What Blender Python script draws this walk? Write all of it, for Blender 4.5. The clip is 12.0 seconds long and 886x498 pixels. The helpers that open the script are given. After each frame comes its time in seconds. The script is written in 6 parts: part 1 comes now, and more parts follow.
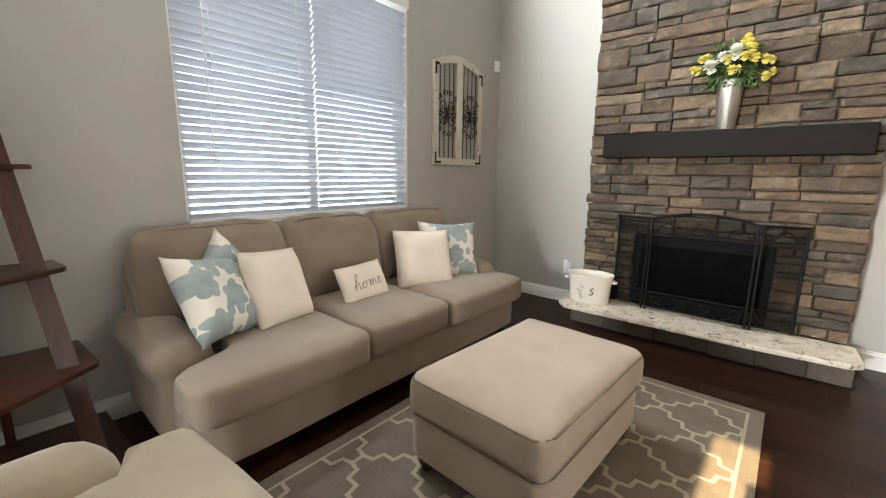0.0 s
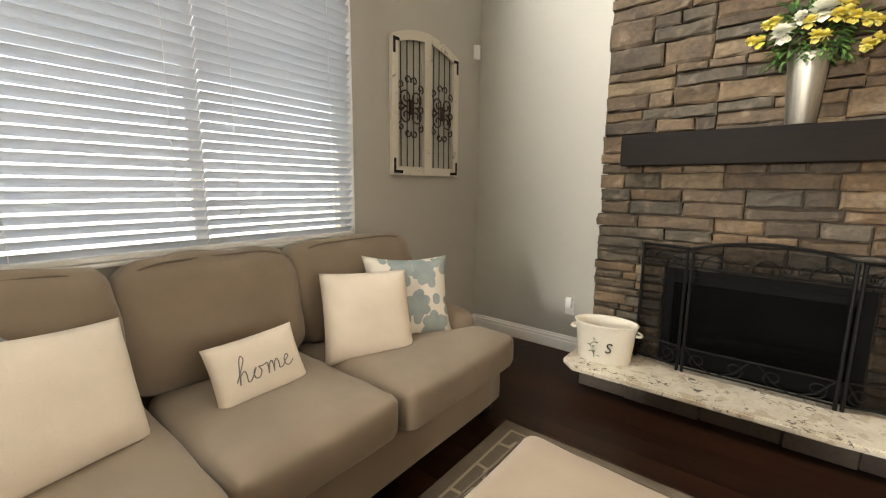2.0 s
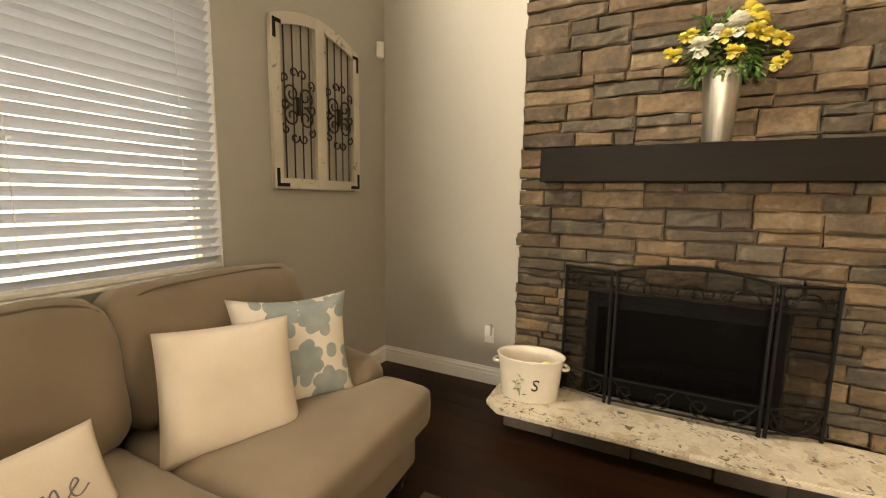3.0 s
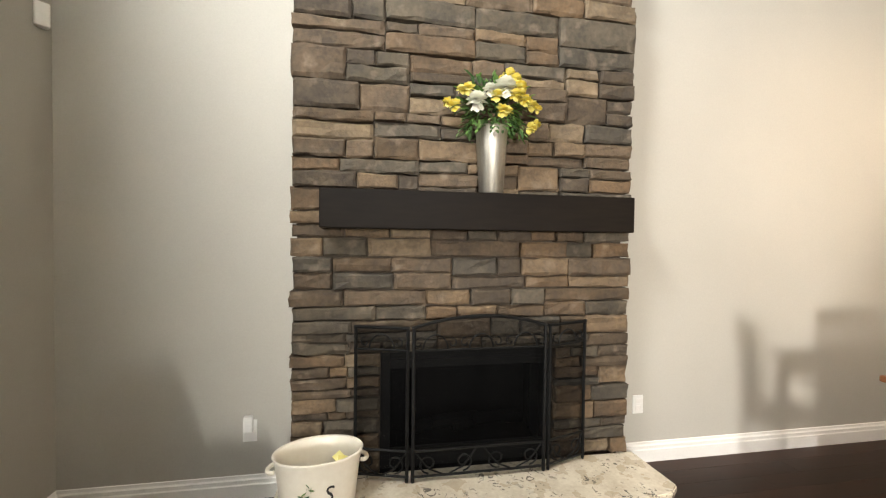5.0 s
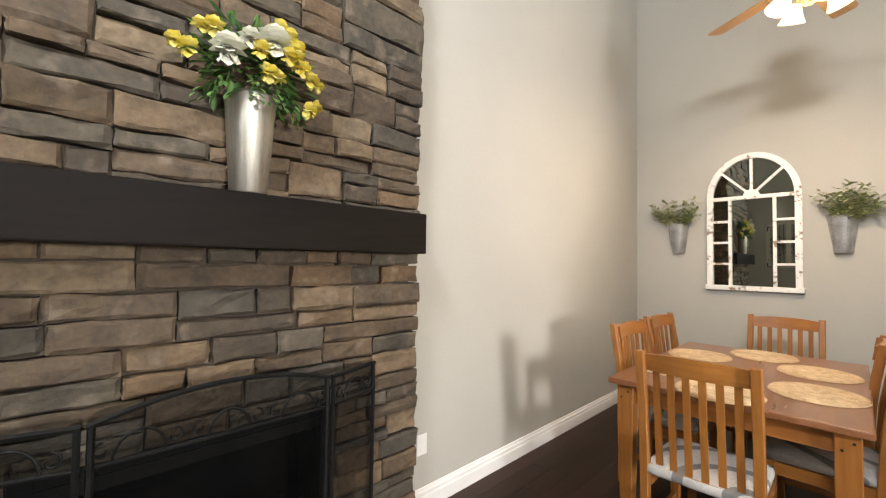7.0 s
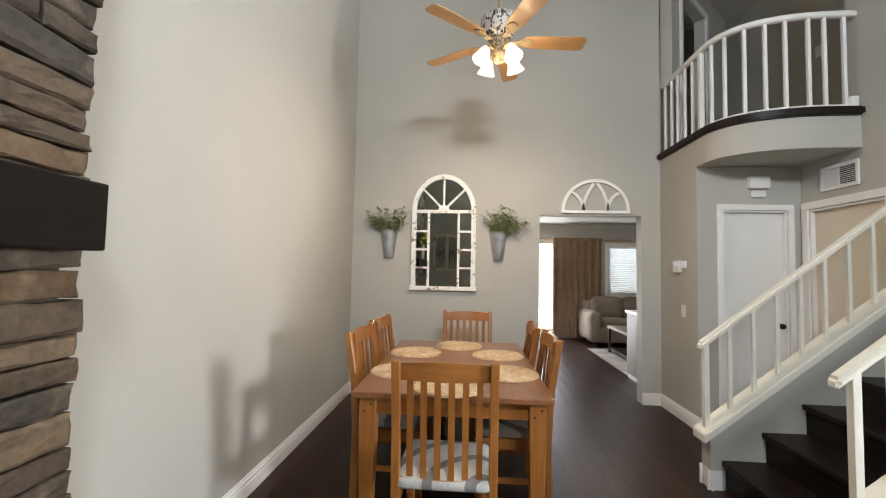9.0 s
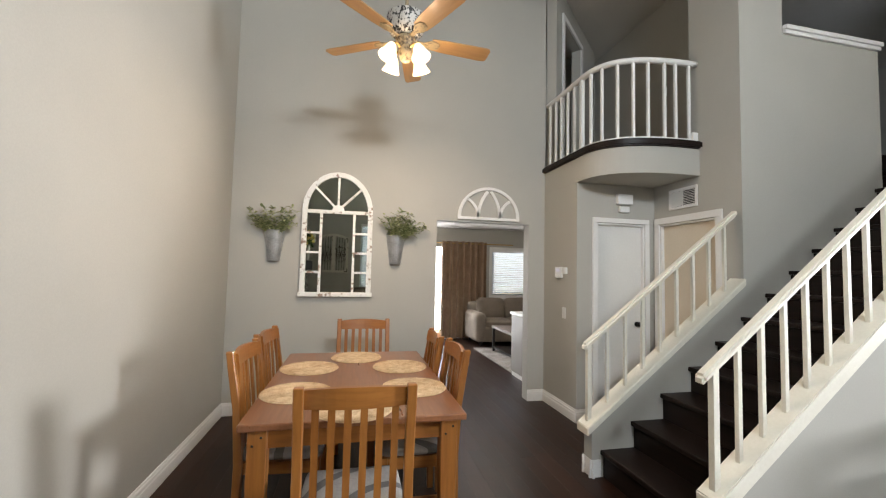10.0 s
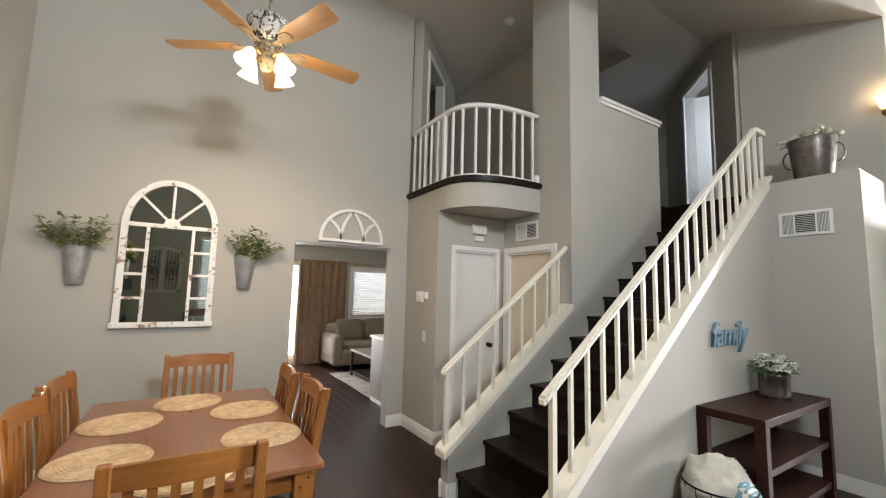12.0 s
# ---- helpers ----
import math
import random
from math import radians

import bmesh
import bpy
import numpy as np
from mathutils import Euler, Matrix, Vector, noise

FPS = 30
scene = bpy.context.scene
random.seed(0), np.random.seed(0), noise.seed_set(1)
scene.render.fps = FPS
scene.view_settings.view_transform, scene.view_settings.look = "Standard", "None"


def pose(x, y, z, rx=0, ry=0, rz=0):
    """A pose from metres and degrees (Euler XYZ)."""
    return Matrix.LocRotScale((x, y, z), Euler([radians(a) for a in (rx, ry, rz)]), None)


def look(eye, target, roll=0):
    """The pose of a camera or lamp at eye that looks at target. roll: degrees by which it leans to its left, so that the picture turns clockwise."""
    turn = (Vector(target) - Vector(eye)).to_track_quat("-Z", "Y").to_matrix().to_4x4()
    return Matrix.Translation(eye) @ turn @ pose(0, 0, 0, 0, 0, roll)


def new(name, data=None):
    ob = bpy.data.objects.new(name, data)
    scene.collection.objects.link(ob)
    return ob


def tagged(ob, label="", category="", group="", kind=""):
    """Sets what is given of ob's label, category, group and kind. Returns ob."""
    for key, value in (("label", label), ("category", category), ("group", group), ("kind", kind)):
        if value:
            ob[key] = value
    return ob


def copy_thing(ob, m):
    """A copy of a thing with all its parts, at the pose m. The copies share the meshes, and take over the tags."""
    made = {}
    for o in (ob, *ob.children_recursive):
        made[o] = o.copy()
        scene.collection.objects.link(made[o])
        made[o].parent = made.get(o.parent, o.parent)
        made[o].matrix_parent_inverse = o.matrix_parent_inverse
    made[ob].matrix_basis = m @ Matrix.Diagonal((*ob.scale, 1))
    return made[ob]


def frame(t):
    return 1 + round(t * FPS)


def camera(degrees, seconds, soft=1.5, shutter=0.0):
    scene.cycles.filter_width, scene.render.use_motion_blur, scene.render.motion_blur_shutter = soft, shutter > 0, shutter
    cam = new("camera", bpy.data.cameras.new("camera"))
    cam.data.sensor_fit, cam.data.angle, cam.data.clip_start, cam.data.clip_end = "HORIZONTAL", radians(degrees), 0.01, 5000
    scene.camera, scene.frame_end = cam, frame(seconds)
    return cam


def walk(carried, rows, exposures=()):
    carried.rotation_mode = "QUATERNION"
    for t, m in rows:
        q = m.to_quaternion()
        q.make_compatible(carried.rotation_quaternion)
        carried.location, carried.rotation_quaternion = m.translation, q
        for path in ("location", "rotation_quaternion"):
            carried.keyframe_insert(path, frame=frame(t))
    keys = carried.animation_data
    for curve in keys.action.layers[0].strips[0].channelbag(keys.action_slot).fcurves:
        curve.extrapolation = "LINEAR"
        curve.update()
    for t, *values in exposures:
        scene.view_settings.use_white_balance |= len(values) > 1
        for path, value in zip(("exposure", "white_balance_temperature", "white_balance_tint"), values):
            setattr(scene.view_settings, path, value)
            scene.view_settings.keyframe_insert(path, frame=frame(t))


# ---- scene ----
cam = camera(95.1, 12.0, soft=1.2)
PATH = [
    (0, (-0.022, 0.488, 1.282), (-1.299, 1.984, 0.917), 0.7),
    (0.5, (-0.101, 0.682, 1.285), (-1.385, 2.174, 0.933), 0.7),
    (1, (-0.221, 0.902, 1.297), (-1.516, 2.387, 0.956), 0.7),
    (1.5, (-0.372, 1.121, 1.311), (-1.658, 2.617, 0.982), 0.6),
    (2, (-0.543, 1.329, 1.294), (-1.771, 2.878, 0.987), 0.6),
    (2.5, (-0.676, 1.55, 1.309), (-1.774, 3.197, 1.023), 0.7),
    (3, (-0.754, 1.703, 1.338), (-1.623, 3.485, 1.082), 0.9),
    (5, (-1.055, 2.108, 1.379), (-0.704, 4.077, 1.335), 0.7),
    (5.5, (-1.091, 2.268, 1.401), (-0.469, 4.169, 1.398), 0.6),
    (6, (-1.108, 2.406, 1.41), (-0.216, 4.196, 1.444), 0.5),
    (6.5, (-1.037, 2.516, 1.405), (0.106, 4.157, 1.456), 0.7),
    (7, (-0.942, 2.64, 1.393), (0.453, 4.072, 1.458), 0.8),
    (7.2, (-0.918, 2.657, 1.372), (0.569, 3.991, 1.459), 0.6),
    (9, (-0.739, 3.037, 1.397), (1.254, 3.171, 1.498), 1.1),
    (9.5, (-0.647, 3.101, 1.405), (1.344, 2.939, 1.513), 1.3),
    (10, (-0.593, 3.17, 1.445), (1.357, 2.738, 1.558), 1.3),
    (10.5, (-0.572, 3.199, 1.461), (1.311, 2.537, 1.591), 1.4),
    (11, (-0.552, 3.196, 1.486), (1.258, 2.358, 1.633), 1.5),
    (11.5, (-0.55, 3.191, 1.513), (1.193, 2.225, 1.684), 1.5),
    (12, (-0.545, 3.188, 1.531), (1.14, 2.132, 1.74), 1.4),
]
EXPOSURES = [(0, 2.96, 6450, 11), (1.6, 2.90, 6450, 10), (2.5, 2.76, 9400, 14), (3.2, 2.72, 10000, 15), (4.8, 2.92, 7200, 11), (6.5, 2.86, 6900, 12), (9.0, 2.50, 6300, 10), (12, 2.53, 6500, 11)]
walk(cam, [(t, look(eye, target, roll)) for t, eye, target, roll in PATH], EXPOSURES)

# ---- light ----
world = bpy.data.worlds.new("sky")
scene.world = world
world.use_nodes = True
wn = world.node_tree
sky = wn.nodes.new("ShaderNodeTexSky")
sky.sky_type, sky.sun_disc = "NISHITA", False
sky.sun_elevation, sky.sun_rotation = radians(24.7), radians(180)
wn.links.new(sky.outputs[0], wn.nodes["Background"].inputs[0])
wn.nodes["Background"].inputs[1].default_value = 0.05


INDOOR = 0.177


def lamp(name, kind, m, energy, color=(1, 1, 1), size=None, **extra):
    d = bpy.data.lights.new(name, kind)
    d.energy, d.color = energy if kind == "SUN" else energy * INDOOR, color
    if kind == "AREA":
        d.shape, d.size, d.size_y = "RECTANGLE", size[0], size[1]
    elif kind == "POINT":
        d.shadow_soft_size = size
    elif kind == "SUN":
        d.angle = size
    ob = new(name, d)
    ob.matrix_world = m
    return ob


# sun through the high window of the entry wall
lamp("sun", "SUN", look((-0.12, -6.0, 3.92), (-0.055, 2.54, 0.0)), 5.0, (1.0, 0.74, 0.40), radians(0.25))
# daylight behind the blinds of the living room window
lamp("window_daylight", "AREA", look((-2.70, 2.07, 1.80), (0, 2.07, 1.80)), 26, (0.84, 0.92, 1.0), (1.72, 1.68))
# daylight in the entry window behind the walker
lamp("entry_daylight", "AREA", look((-1.65, -5.95, 1.92), (-0.7, 0, 1.7)), 670, (0.97, 0.985, 1.0), (1.0, 1.2))
# fill for the far walls, from an unseen transom added over the living room window
lamp("added_transom_fill", "AREA", look((-2.66, 2.0, 3.72), (2.0, 2.2, 3.0)), 165, (0.90, 0.96, 1.0), (1.0, 0.45))
# family room slider and window
lamp("slider_daylight", "AREA", look((8.16, 2.0, 1.1), (4, 1.7, 1.0)), 120, (0.98, 0.98, 1.0), (1.7, 1.85))
lamp("family_window_daylight", "AREA", look((8.16, -0.45, 1.4), (4, -0.45, 1.2)), 17, (0.98, 0.98, 1.0), (1.0, 1.0))


# ---- helpers for meshes ----
def thing(name, label, category, m=None, group="", kind=""):
    ob = new(name)
    ob.empty_display_size = 0.1
    if m is not None:
        ob.matrix_basis = m
    return tagged(ob, label, category, group, kind)


def part(name, bm, material, parent=None, label="", smooth=False):
    me = bpy.data.meshes.new(name)
    bm.normal_update()
    bm.to_mesh(me)
    bm.free()
    me.materials.append(material)
    if smooth:
        me.polygons.foreach_set("use_smooth", [True] * len(me.polygons))
    ob = new(name, me)
    if parent is not None:
        ob.parent = parent
    if label:
        ob["label"] = label
    return ob


def structure(name, bm, material, label, category="wall", smooth=False):
    return tagged(part(name, bm, material, None, "", smooth), label, category, "", "structure")


def add_box(bm, x0, x1, y0, y1, z0, z1, bevel=0.0, m=None):
    x0, x1 = min(x0, x1), max(x0, x1)
    y0, y1 = min(y0, y1), max(y0, y1)
    vs = bmesh.ops.create_cube(bm, size=1)["verts"]
    for v in vs:
        v.co = Vector((x0 + (v.co.x + 0.5) * (x1 - x0), y0 + (v.co.y + 0.5) * (y1 - y0), z0 + (v.co.z + 0.5) * (z1 - z0)))
    if bevel:
        es = list({e for v in vs for e in v.link_edges})
        r = bmesh.ops.bevel(bm, geom=es, offset=bevel, segments=2, affect="EDGES", profile=0.6)
        vs = list({v for f in r["faces"] for v in f.verts} | {v for v in vs if v.is_valid})
    if m is not None:
        bmesh.ops.transform(bm, matrix=m, verts=vs)
    return vs


def boxed(*a, bevel=0.0, m=None):
    bm = bmesh.new()
    add_box(bm, *a, bevel=bevel, m=m)
    return bm


def add_tube(bm, pts, r, n=6, closed=False, radii=None):
    pts = [Vector(p) for p in pts]
    k = len(pts)
    rings = []
    up = None
    for i, p in enumerate(pts):
        a = pts[i - 1] if (i or closed) else p
        b = pts[(i + 1) % k] if (i < k - 1 or closed) else p
        d = (b - a).normalized()
        if up is None:
            up = d.orthogonal().normalized()
        up = (up - d * up.dot(d))
        up = up.normalized() if up.length > 1e-6 else d.orthogonal().normalized()
        side = d.cross(up)
        rr = radii[i] if radii else r
        rings.append([bm.verts.new(p + (up * math.cos(2 * math.pi * j / n) + side * math.sin(2 * math.pi * j / n)) * rr) for j in range(n)])
    for i in range(k if closed else k - 1):
        a, b = rings[i], rings[(i + 1) % k]
        for j in range(n):
            bm.faces.new((a[j], a[(j + 1) % n], b[(j + 1) % n], b[j]))
    if not closed:
        bm.faces.new(rings[0][::-1])
        bm.faces.new(rings[-1])


def tube(pts, r, n=6, closed=False, radii=None):
    bm = bmesh.new()
    add_tube(bm, pts, r, n, closed, radii)
    return bm


def add_lathe(bm, profile, n=20, sx=1.0, sy=1.0, at=(0, 0, 0)):
    rings = []
    for r, z in profile:
        rings.append([bm.verts.new((at[0] + r * sx * math.cos(2 * math.pi * j / n), at[1] + r * sy * math.sin(2 * math.pi * j / n), at[2] + z)) for j in range(n)])
    for a, b in zip(rings, rings[1:]):
        for j in range(n):
            bm.faces.new((a[j], a[(j + 1) % n], b[(j + 1) % n], b[j]))
    bm.faces.new(rings[0][::-1])
    bm.faces.new(rings[-1])


def lathe(profile, n=20, sx=1.0, sy=1.0, at=(0, 0, 0)):
    bm = bmesh.new()
    add_lathe(bm, profile, n, sx, sy, at)
    return bm


def add_prism(bm, outline, axis, a, b):
    """A flat outline pushed along an axis from a to b; the outline's two numbers are the other axes in order."""
    def place(p, w):
        if axis == "x":
            return (w, p[0], p[1])
        if axis == "y":
            return (p[0], w, p[1])
        return (p[0], p[1], w)
    lo = [bm.verts.new(place(p, a)) for p in outline]
    hi = [bm.verts.new(place(p, b)) for p in outline]
    n = len(outline)
    bm.faces.new(lo)
    bm.faces.new(hi[::-1])
    for i in range(n):
        bm.faces.new((lo[i], hi[i], hi[(i + 1) % n], lo[(i + 1) % n]))
    bmesh.ops.recalc_face_normals(bm, faces=bm.faces)


def prism(outline, axis, a, b, bevel=0.0):
    bm = bmesh.new()
    add_prism(bm, outline, axis, a, b)
    if bevel:
        bmesh.ops.bevel(bm, geom=list(bm.edges), offset=bevel, segments=2, affect="EDGES")
    return bm


def soft_box(sx, sy, sz, r, crown=0.0, wrinkle=0.0, n=9, seed=0.0, at=(0, 0, 0)):
    """An upholstered block: rounded edges, crowned top and faint creases. at: the middle of its underside."""
    bm = bmesh.new()
    bmesh.ops.create_cube(bm, size=2)
    bmesh.ops.subdivide_edges(bm, edges=list(bm.edges), cuts=n, use_grid_fill=True)
    h = Vector((sx / 2, sy / 2, sz / 2))
    for v in bm.verts:
        q = v.co.copy()
        # denser rows toward the edges
        q = Vector([math.copysign(abs(c) ** 0.75, c) for c in q])
        p = Vector((q.x * h.x, q.y * h.y, q.z * h.z))
        inner = Vector([max(-(h[i] - r), min(h[i] - r, p[i])) for i in range(3)])
        d = p - inner
        if d.length > 1e-6:
            p = inner + d.normalized() * r
        fx, fy, fz = (1 - q.x ** 2), (1 - q.y ** 2), (1 - q.z ** 2)
        p.z += math.copysign(crown, q.z) * max(0, fx) ** 0.6 * max(0, fy) ** 0.6 * abs(q.z)
        p.x += math.copysign(crown * 0.45, q.x) * max(0, fz) * max(0, fy) * abs(q.x)
        p.y += math.copysign(crown * 0.45, q.y) * max(0, fz) * max(0, fx) * abs(q.y)
        if wrinkle:
            p += d.normalized() * wrinkle * noise.noise(p * 7 + Vector((seed, seed, 0))) if d.length > 1e-6 else Vector()
        v.co = p + Vector((at[0], at[1], at[2] + sz / 2))
    return bm


def pillow_mesh(w, h, t, n=18, seed=0.0, pinch_by=0.05):
    """A stuffed throw pillow lying in the local x-z plane, standing on its lower edge, with drawn-out corners."""
    bm = bmesh.new()
    grid = {}
    for side in (1, -1):
        for i in range(n + 1):
            for j in range(n + 1):
                u, v = 2 * i / n - 1, 2 * j / n - 1
                edge = max(0.0, (1 - u ** 4) * (1 - v ** 4))
                pinch = 1 - pinch_by * (1 - v * v) * abs(u) ** 2, 1 - pinch_by * (1 - u * u) * abs(v) ** 2
                x = w / 2 * u * pinch[0]
                z = h / 2 * v * pinch[1] + h / 2
                y = side * t / 2 * edge ** 0.62
                y += 0.006 * noise.noise(Vector((x * 9 + seed, z * 9, side))) * (edge > 0.02)
                key = (i, j) if (i in (0, n) or j in (0, n)) else (i, j, side)
                if key not in grid:
                    grid[key] = bm.verts.new((x, y, z))
        for i in range(n):
            for j in range(n):
                k = [(i, j), (i + 1, j), (i + 1, j + 1), (i, j + 1)]
                vs = [grid[q if (q[0] in (0, n) or q[1] in (0, n)) else (*q, side)] for q in k]
                try:
                    bm.faces.new(vs if side < 0 else vs[::-1])
                except ValueError:
                    pass
    return bm


def arc(cx, cy, r, a0, a1, n=10, rx=None):
    return [(cx + (rx or r) * math.cos(radians(a0 + (a1 - a0) * i / n)), cy + r * math.sin(radians(a0 + (a1 - a0) * i / n))) for i in range(n + 1)]


def spiral(cx, cy, r0, r1, a0, a1, n=16):
    return [(cx + (r0 + (r1 - r0) * i / n) * math.cos(radians(a0 + (a1 - a0) * i / n)), cy + (r0 + (r1 - r0) * i / n) * math.sin(radians(a0 + (a1 - a0) * i / n))) for i in range(n + 1)]


# ---- materials ----
def material(name, dark, light, scale=6.0, fine=60.0, rough=0.6, rough_var=0.1, bump=0.15, metal=0.0, stretch=(1, 1, 1), spec=0.5, bump_dist=0.002, low=0.35, high=0.65, coat=0.0, island=False, random_mix=0.0, sheen=0.0, world=False):
    m = bpy.data.materials.new(name)
    m.use_nodes = True
    nt = m.node_tree
    b = nt.nodes["Principled BSDF"]
    N, L = nt.nodes.new, nt.links.new
    co = N("ShaderNodeTexCoord")
    mp = N("ShaderNodeMapping")
    mp.inputs["Scale"].default_value = stretch
    L(N("ShaderNodeNewGeometry").outputs["Position"] if world else co.outputs["Object"], mp.inputs[0])
    big = N("ShaderNodeTexNoise")
    big.inputs["Scale"].default_value, big.inputs["Detail"].default_value = scale, 5
    small = N("ShaderNodeTexNoise")
    small.inputs["Scale"].default_value, small.inputs["Detail"].default_value = fine, 4
    for t in (big, small):
        L(mp.outputs[0], t.inputs["Vector"])
    mix = N("ShaderNodeMix")
    mix.data_type = "FLOAT"
    mix.inputs[0].default_value = 0.4
    L(big.outputs[0], mix.inputs[2])
    L(small.outputs[0], mix.inputs[3])
    fac = mix.outputs[0]
    if random_mix:
        info = N("ShaderNodeNewGeometry" if island else "ShaderNodeObjectInfo")
        rnd = info.outputs["Random Per Island" if island else "Random"]
        mr = N("ShaderNodeMix")
        mr.data_type = "FLOAT"
        mr.inputs[0].default_value = random_mix
        L(fac, mr.inputs[2])
        L(rnd, mr.inputs[3])
        fac = mr.outputs[0]
    ramp = N("ShaderNodeValToRGB")
    ramp.color_ramp.elements[0].position, ramp.color_ramp.elements[0].color = low, (*dark, 1)
    ramp.color_ramp.elements[1].position, ramp.color_ramp.elements[1].color = high, (*light, 1)
    L(fac, ramp.inputs[0])
    L(ramp.outputs[0], b.inputs["Base Color"])
    rr = N("ShaderNodeMapRange")
    rr.inputs[3].default_value, rr.inputs[4].default_value = max(0.02, rough - rough_var), min(1, rough + rough_var)
    L(big.outputs[0], rr.inputs[0])
    L(rr.outputs[0], b.inputs["Roughness"])
    b.inputs["Metallic"].default_value = metal
    b.inputs["Specular IOR Level"].default_value = spec
    b.inputs["Coat Weight"].default_value = coat
    b.inputs["Coat Roughness"].default_value = 0.12
    b.inputs["Sheen Weight"].default_value = sheen
    if bump:
        bp = N("ShaderNodeBump")
        bp.inputs["Strength"].default_value, bp.inputs["Distance"].default_value = bump, bump_dist
        L(small.outputs[0], bp.inputs["Height"])
        L(bp.outputs[0], b.inputs["Normal"])
    return m


def wood(name, dark, light, axis=0, rough=0.4, coat=0.2, random_mix=0.0, scale=9.0, spec=0.5):
    st = [1.0, 1.0, 1.0]
    st[axis] = 0.09
    return material(name, dark, light, scale, 55, rough, 0.08, 0.1, stretch=st, coat=coat, random_mix=random_mix, bump_dist=0.001, spec=spec)


PAINT = material("greige_wall_paint", (0.408, 0.395, 0.355), (0.448, 0.433, 0.39), 1.2, 140, 0.75, 0.05, 0.12, bump_dist=0.0012)
CEIL = material("ceiling_paint", (0.56, 0.53, 0.48), (0.61, 0.58, 0.53), 1.0, 90, 0.85, 0.05, 0.2)
TRIM = material("white_trim_paint", (0.74, 0.73, 0.70), (0.80, 0.79, 0.77), 3, 70, 0.4, 0.06, 0.05)
CREAM = material("cream_rail_paint", (0.70, 0.67, 0.57), (0.78, 0.75, 0.66), 3, 60, 0.38, 0.08, 0.06)
DOORW = material("white_door_paint", (0.70, 0.69, 0.66), (0.76, 0.75, 0.72), 2, 60, 0.45, 0.06, 0.05)
DOORC = material("cream_door_paint", (0.62, 0.54, 0.42), (0.68, 0.60, 0.48), 2, 60, 0.5, 0.06, 0.05)
PLANK = wood("dark_floor_plank", (0.012, 0.0050, 0.0028), (0.031, 0.0120, 0.0062), 0, 0.37, 0.0, 0.25, 14, 0.2)
STAIRW = wood("espresso_stair_wood", (0.006, 0.004, 0.003), (0.016, 0.009, 0.007), 0, 0.42, 0.0, spec=0.2)
SOFA = material("taupe_sofa_fabric", (0.195, 0.148, 0.103), (0.245, 0.190, 0.135), 5, 420, 0.9, 0.05, 0.5, bump_dist=0.001, sheen=0.25)
OTTO = material("beige_ottoman_fabric", (0.31, 0.24, 0.178), (0.37, 0.292, 0.22), 5, 420, 0.9, 0.05, 0.5, bump_dist=0.001, sheen=0.2)
ARMCH = material("oatmeal_armchair_fabric", (0.28, 0.225, 0.155), (0.34, 0.28, 0.20), 5, 420, 0.9, 0.05, 0.5, bump_dist=0.001, sheen=0.2)
PIPE = material("taupe_piping", (0.13, 0.10, 0.075), (0.17, 0.135, 0.10), 8, 300, 0.9, 0.05, 0.3)
BLACKW = material("black_turned_wood", (0.006, 0.005, 0.005), (0.02, 0.016, 0.014), 9, 60, 0.3, 0.05, 0.05)
MANTEL = material("espresso_mantel_paint", (0.0055, 0.0038, 0.003), (0.012, 0.0085, 0.006), 4, 50, 0.6, 0.06, 0.2, stretch=(0.15, 1, 1), spec=0.12)
RUSTIRON = material("brown_wrought_iron", (0.020, 0.015, 0.011), (0.052, 0.040, 0.030), 14, 90, 0.6, 0.1, 0.2, spec=0.2)
IRON = material("black_iron", (0.004, 0.004, 0.004), (0.010, 0.010, 0.010), 10, 120, 0.55, 0.1, 0.15, spec=0.14)
FIREBOX = material("sooty_firebox", (0.002, 0.002, 0.002), (0.006, 0.006, 0.006), 7, 60, 0.95, 0.03, 0.4, spec=0.01)
OAK = wood("honey_oak", (0.205, 0.071, 0.0135), (0.36, 0.142, 0.029), 2, 0.38, 0.25, 0.1)
OAKX = wood("honey_oak_along_x", (0.205, 0.071, 0.0135), (0.36, 0.142, 0.029), 0, 0.36, 0.3)
OAKY = wood("honey_oak_along_y", (0.205, 0.071, 0.0135), (0.36, 0.142, 0.029), 1, 0.38, 0.25)
TOPW = wood("table_top_oak", (0.165, 0.062, 0.025), (0.255, 0.105, 0.045), 0, 0.3, 0.35)
CHERRY = wood("dark_cherry_wood", (0.015, 0.0042, 0.0028), (0.040, 0.0105, 0.0060), 1, 0.45, 0.0, spec=0.2)
CHERRYZ = wood("dark_cherry_upright", (0.015, 0.0042, 0.0028), (0.040, 0.0105, 0.0060), 2, 0.45, 0.0, spec=0.2)
WALNUT = wood("reddish_ladder_wood", (0.032, 0.010, 0.006), (0.085, 0.026, 0.014), 2, 0.35, 0.3)
WALNUTY = wood("reddish_ladder_shelf_wood", (0.032, 0.010, 0.006), (0.085, 0.026, 0.014), 1, 0.35, 0.3)
GALV = material("galvanised_steel", (0.34, 0.35, 0.36), (0.56, 0.57, 0.58), 12, 80, 0.42, 0.12, 0.1, metal=0.85)
STEEL = material("brushed_vase_steel", (0.34, 0.32, 0.28), (0.54, 0.52, 0.46), 10, 120, 0.50, 0.08, 0.15, metal=1.0, stretch=(6, 6, 0.15))
PEWTER = material("dark_pewter", (0.10, 0.09, 0.08), (0.24, 0.22, 0.20), 9, 60, 0.38, 0.1, 0.15, metal=0.9)
WHITEP = material("white_plastic", (0.74, 0.74, 0.72), (0.80, 0.80, 0.78), 4, 60, 0.4, 0.05, 0.03)
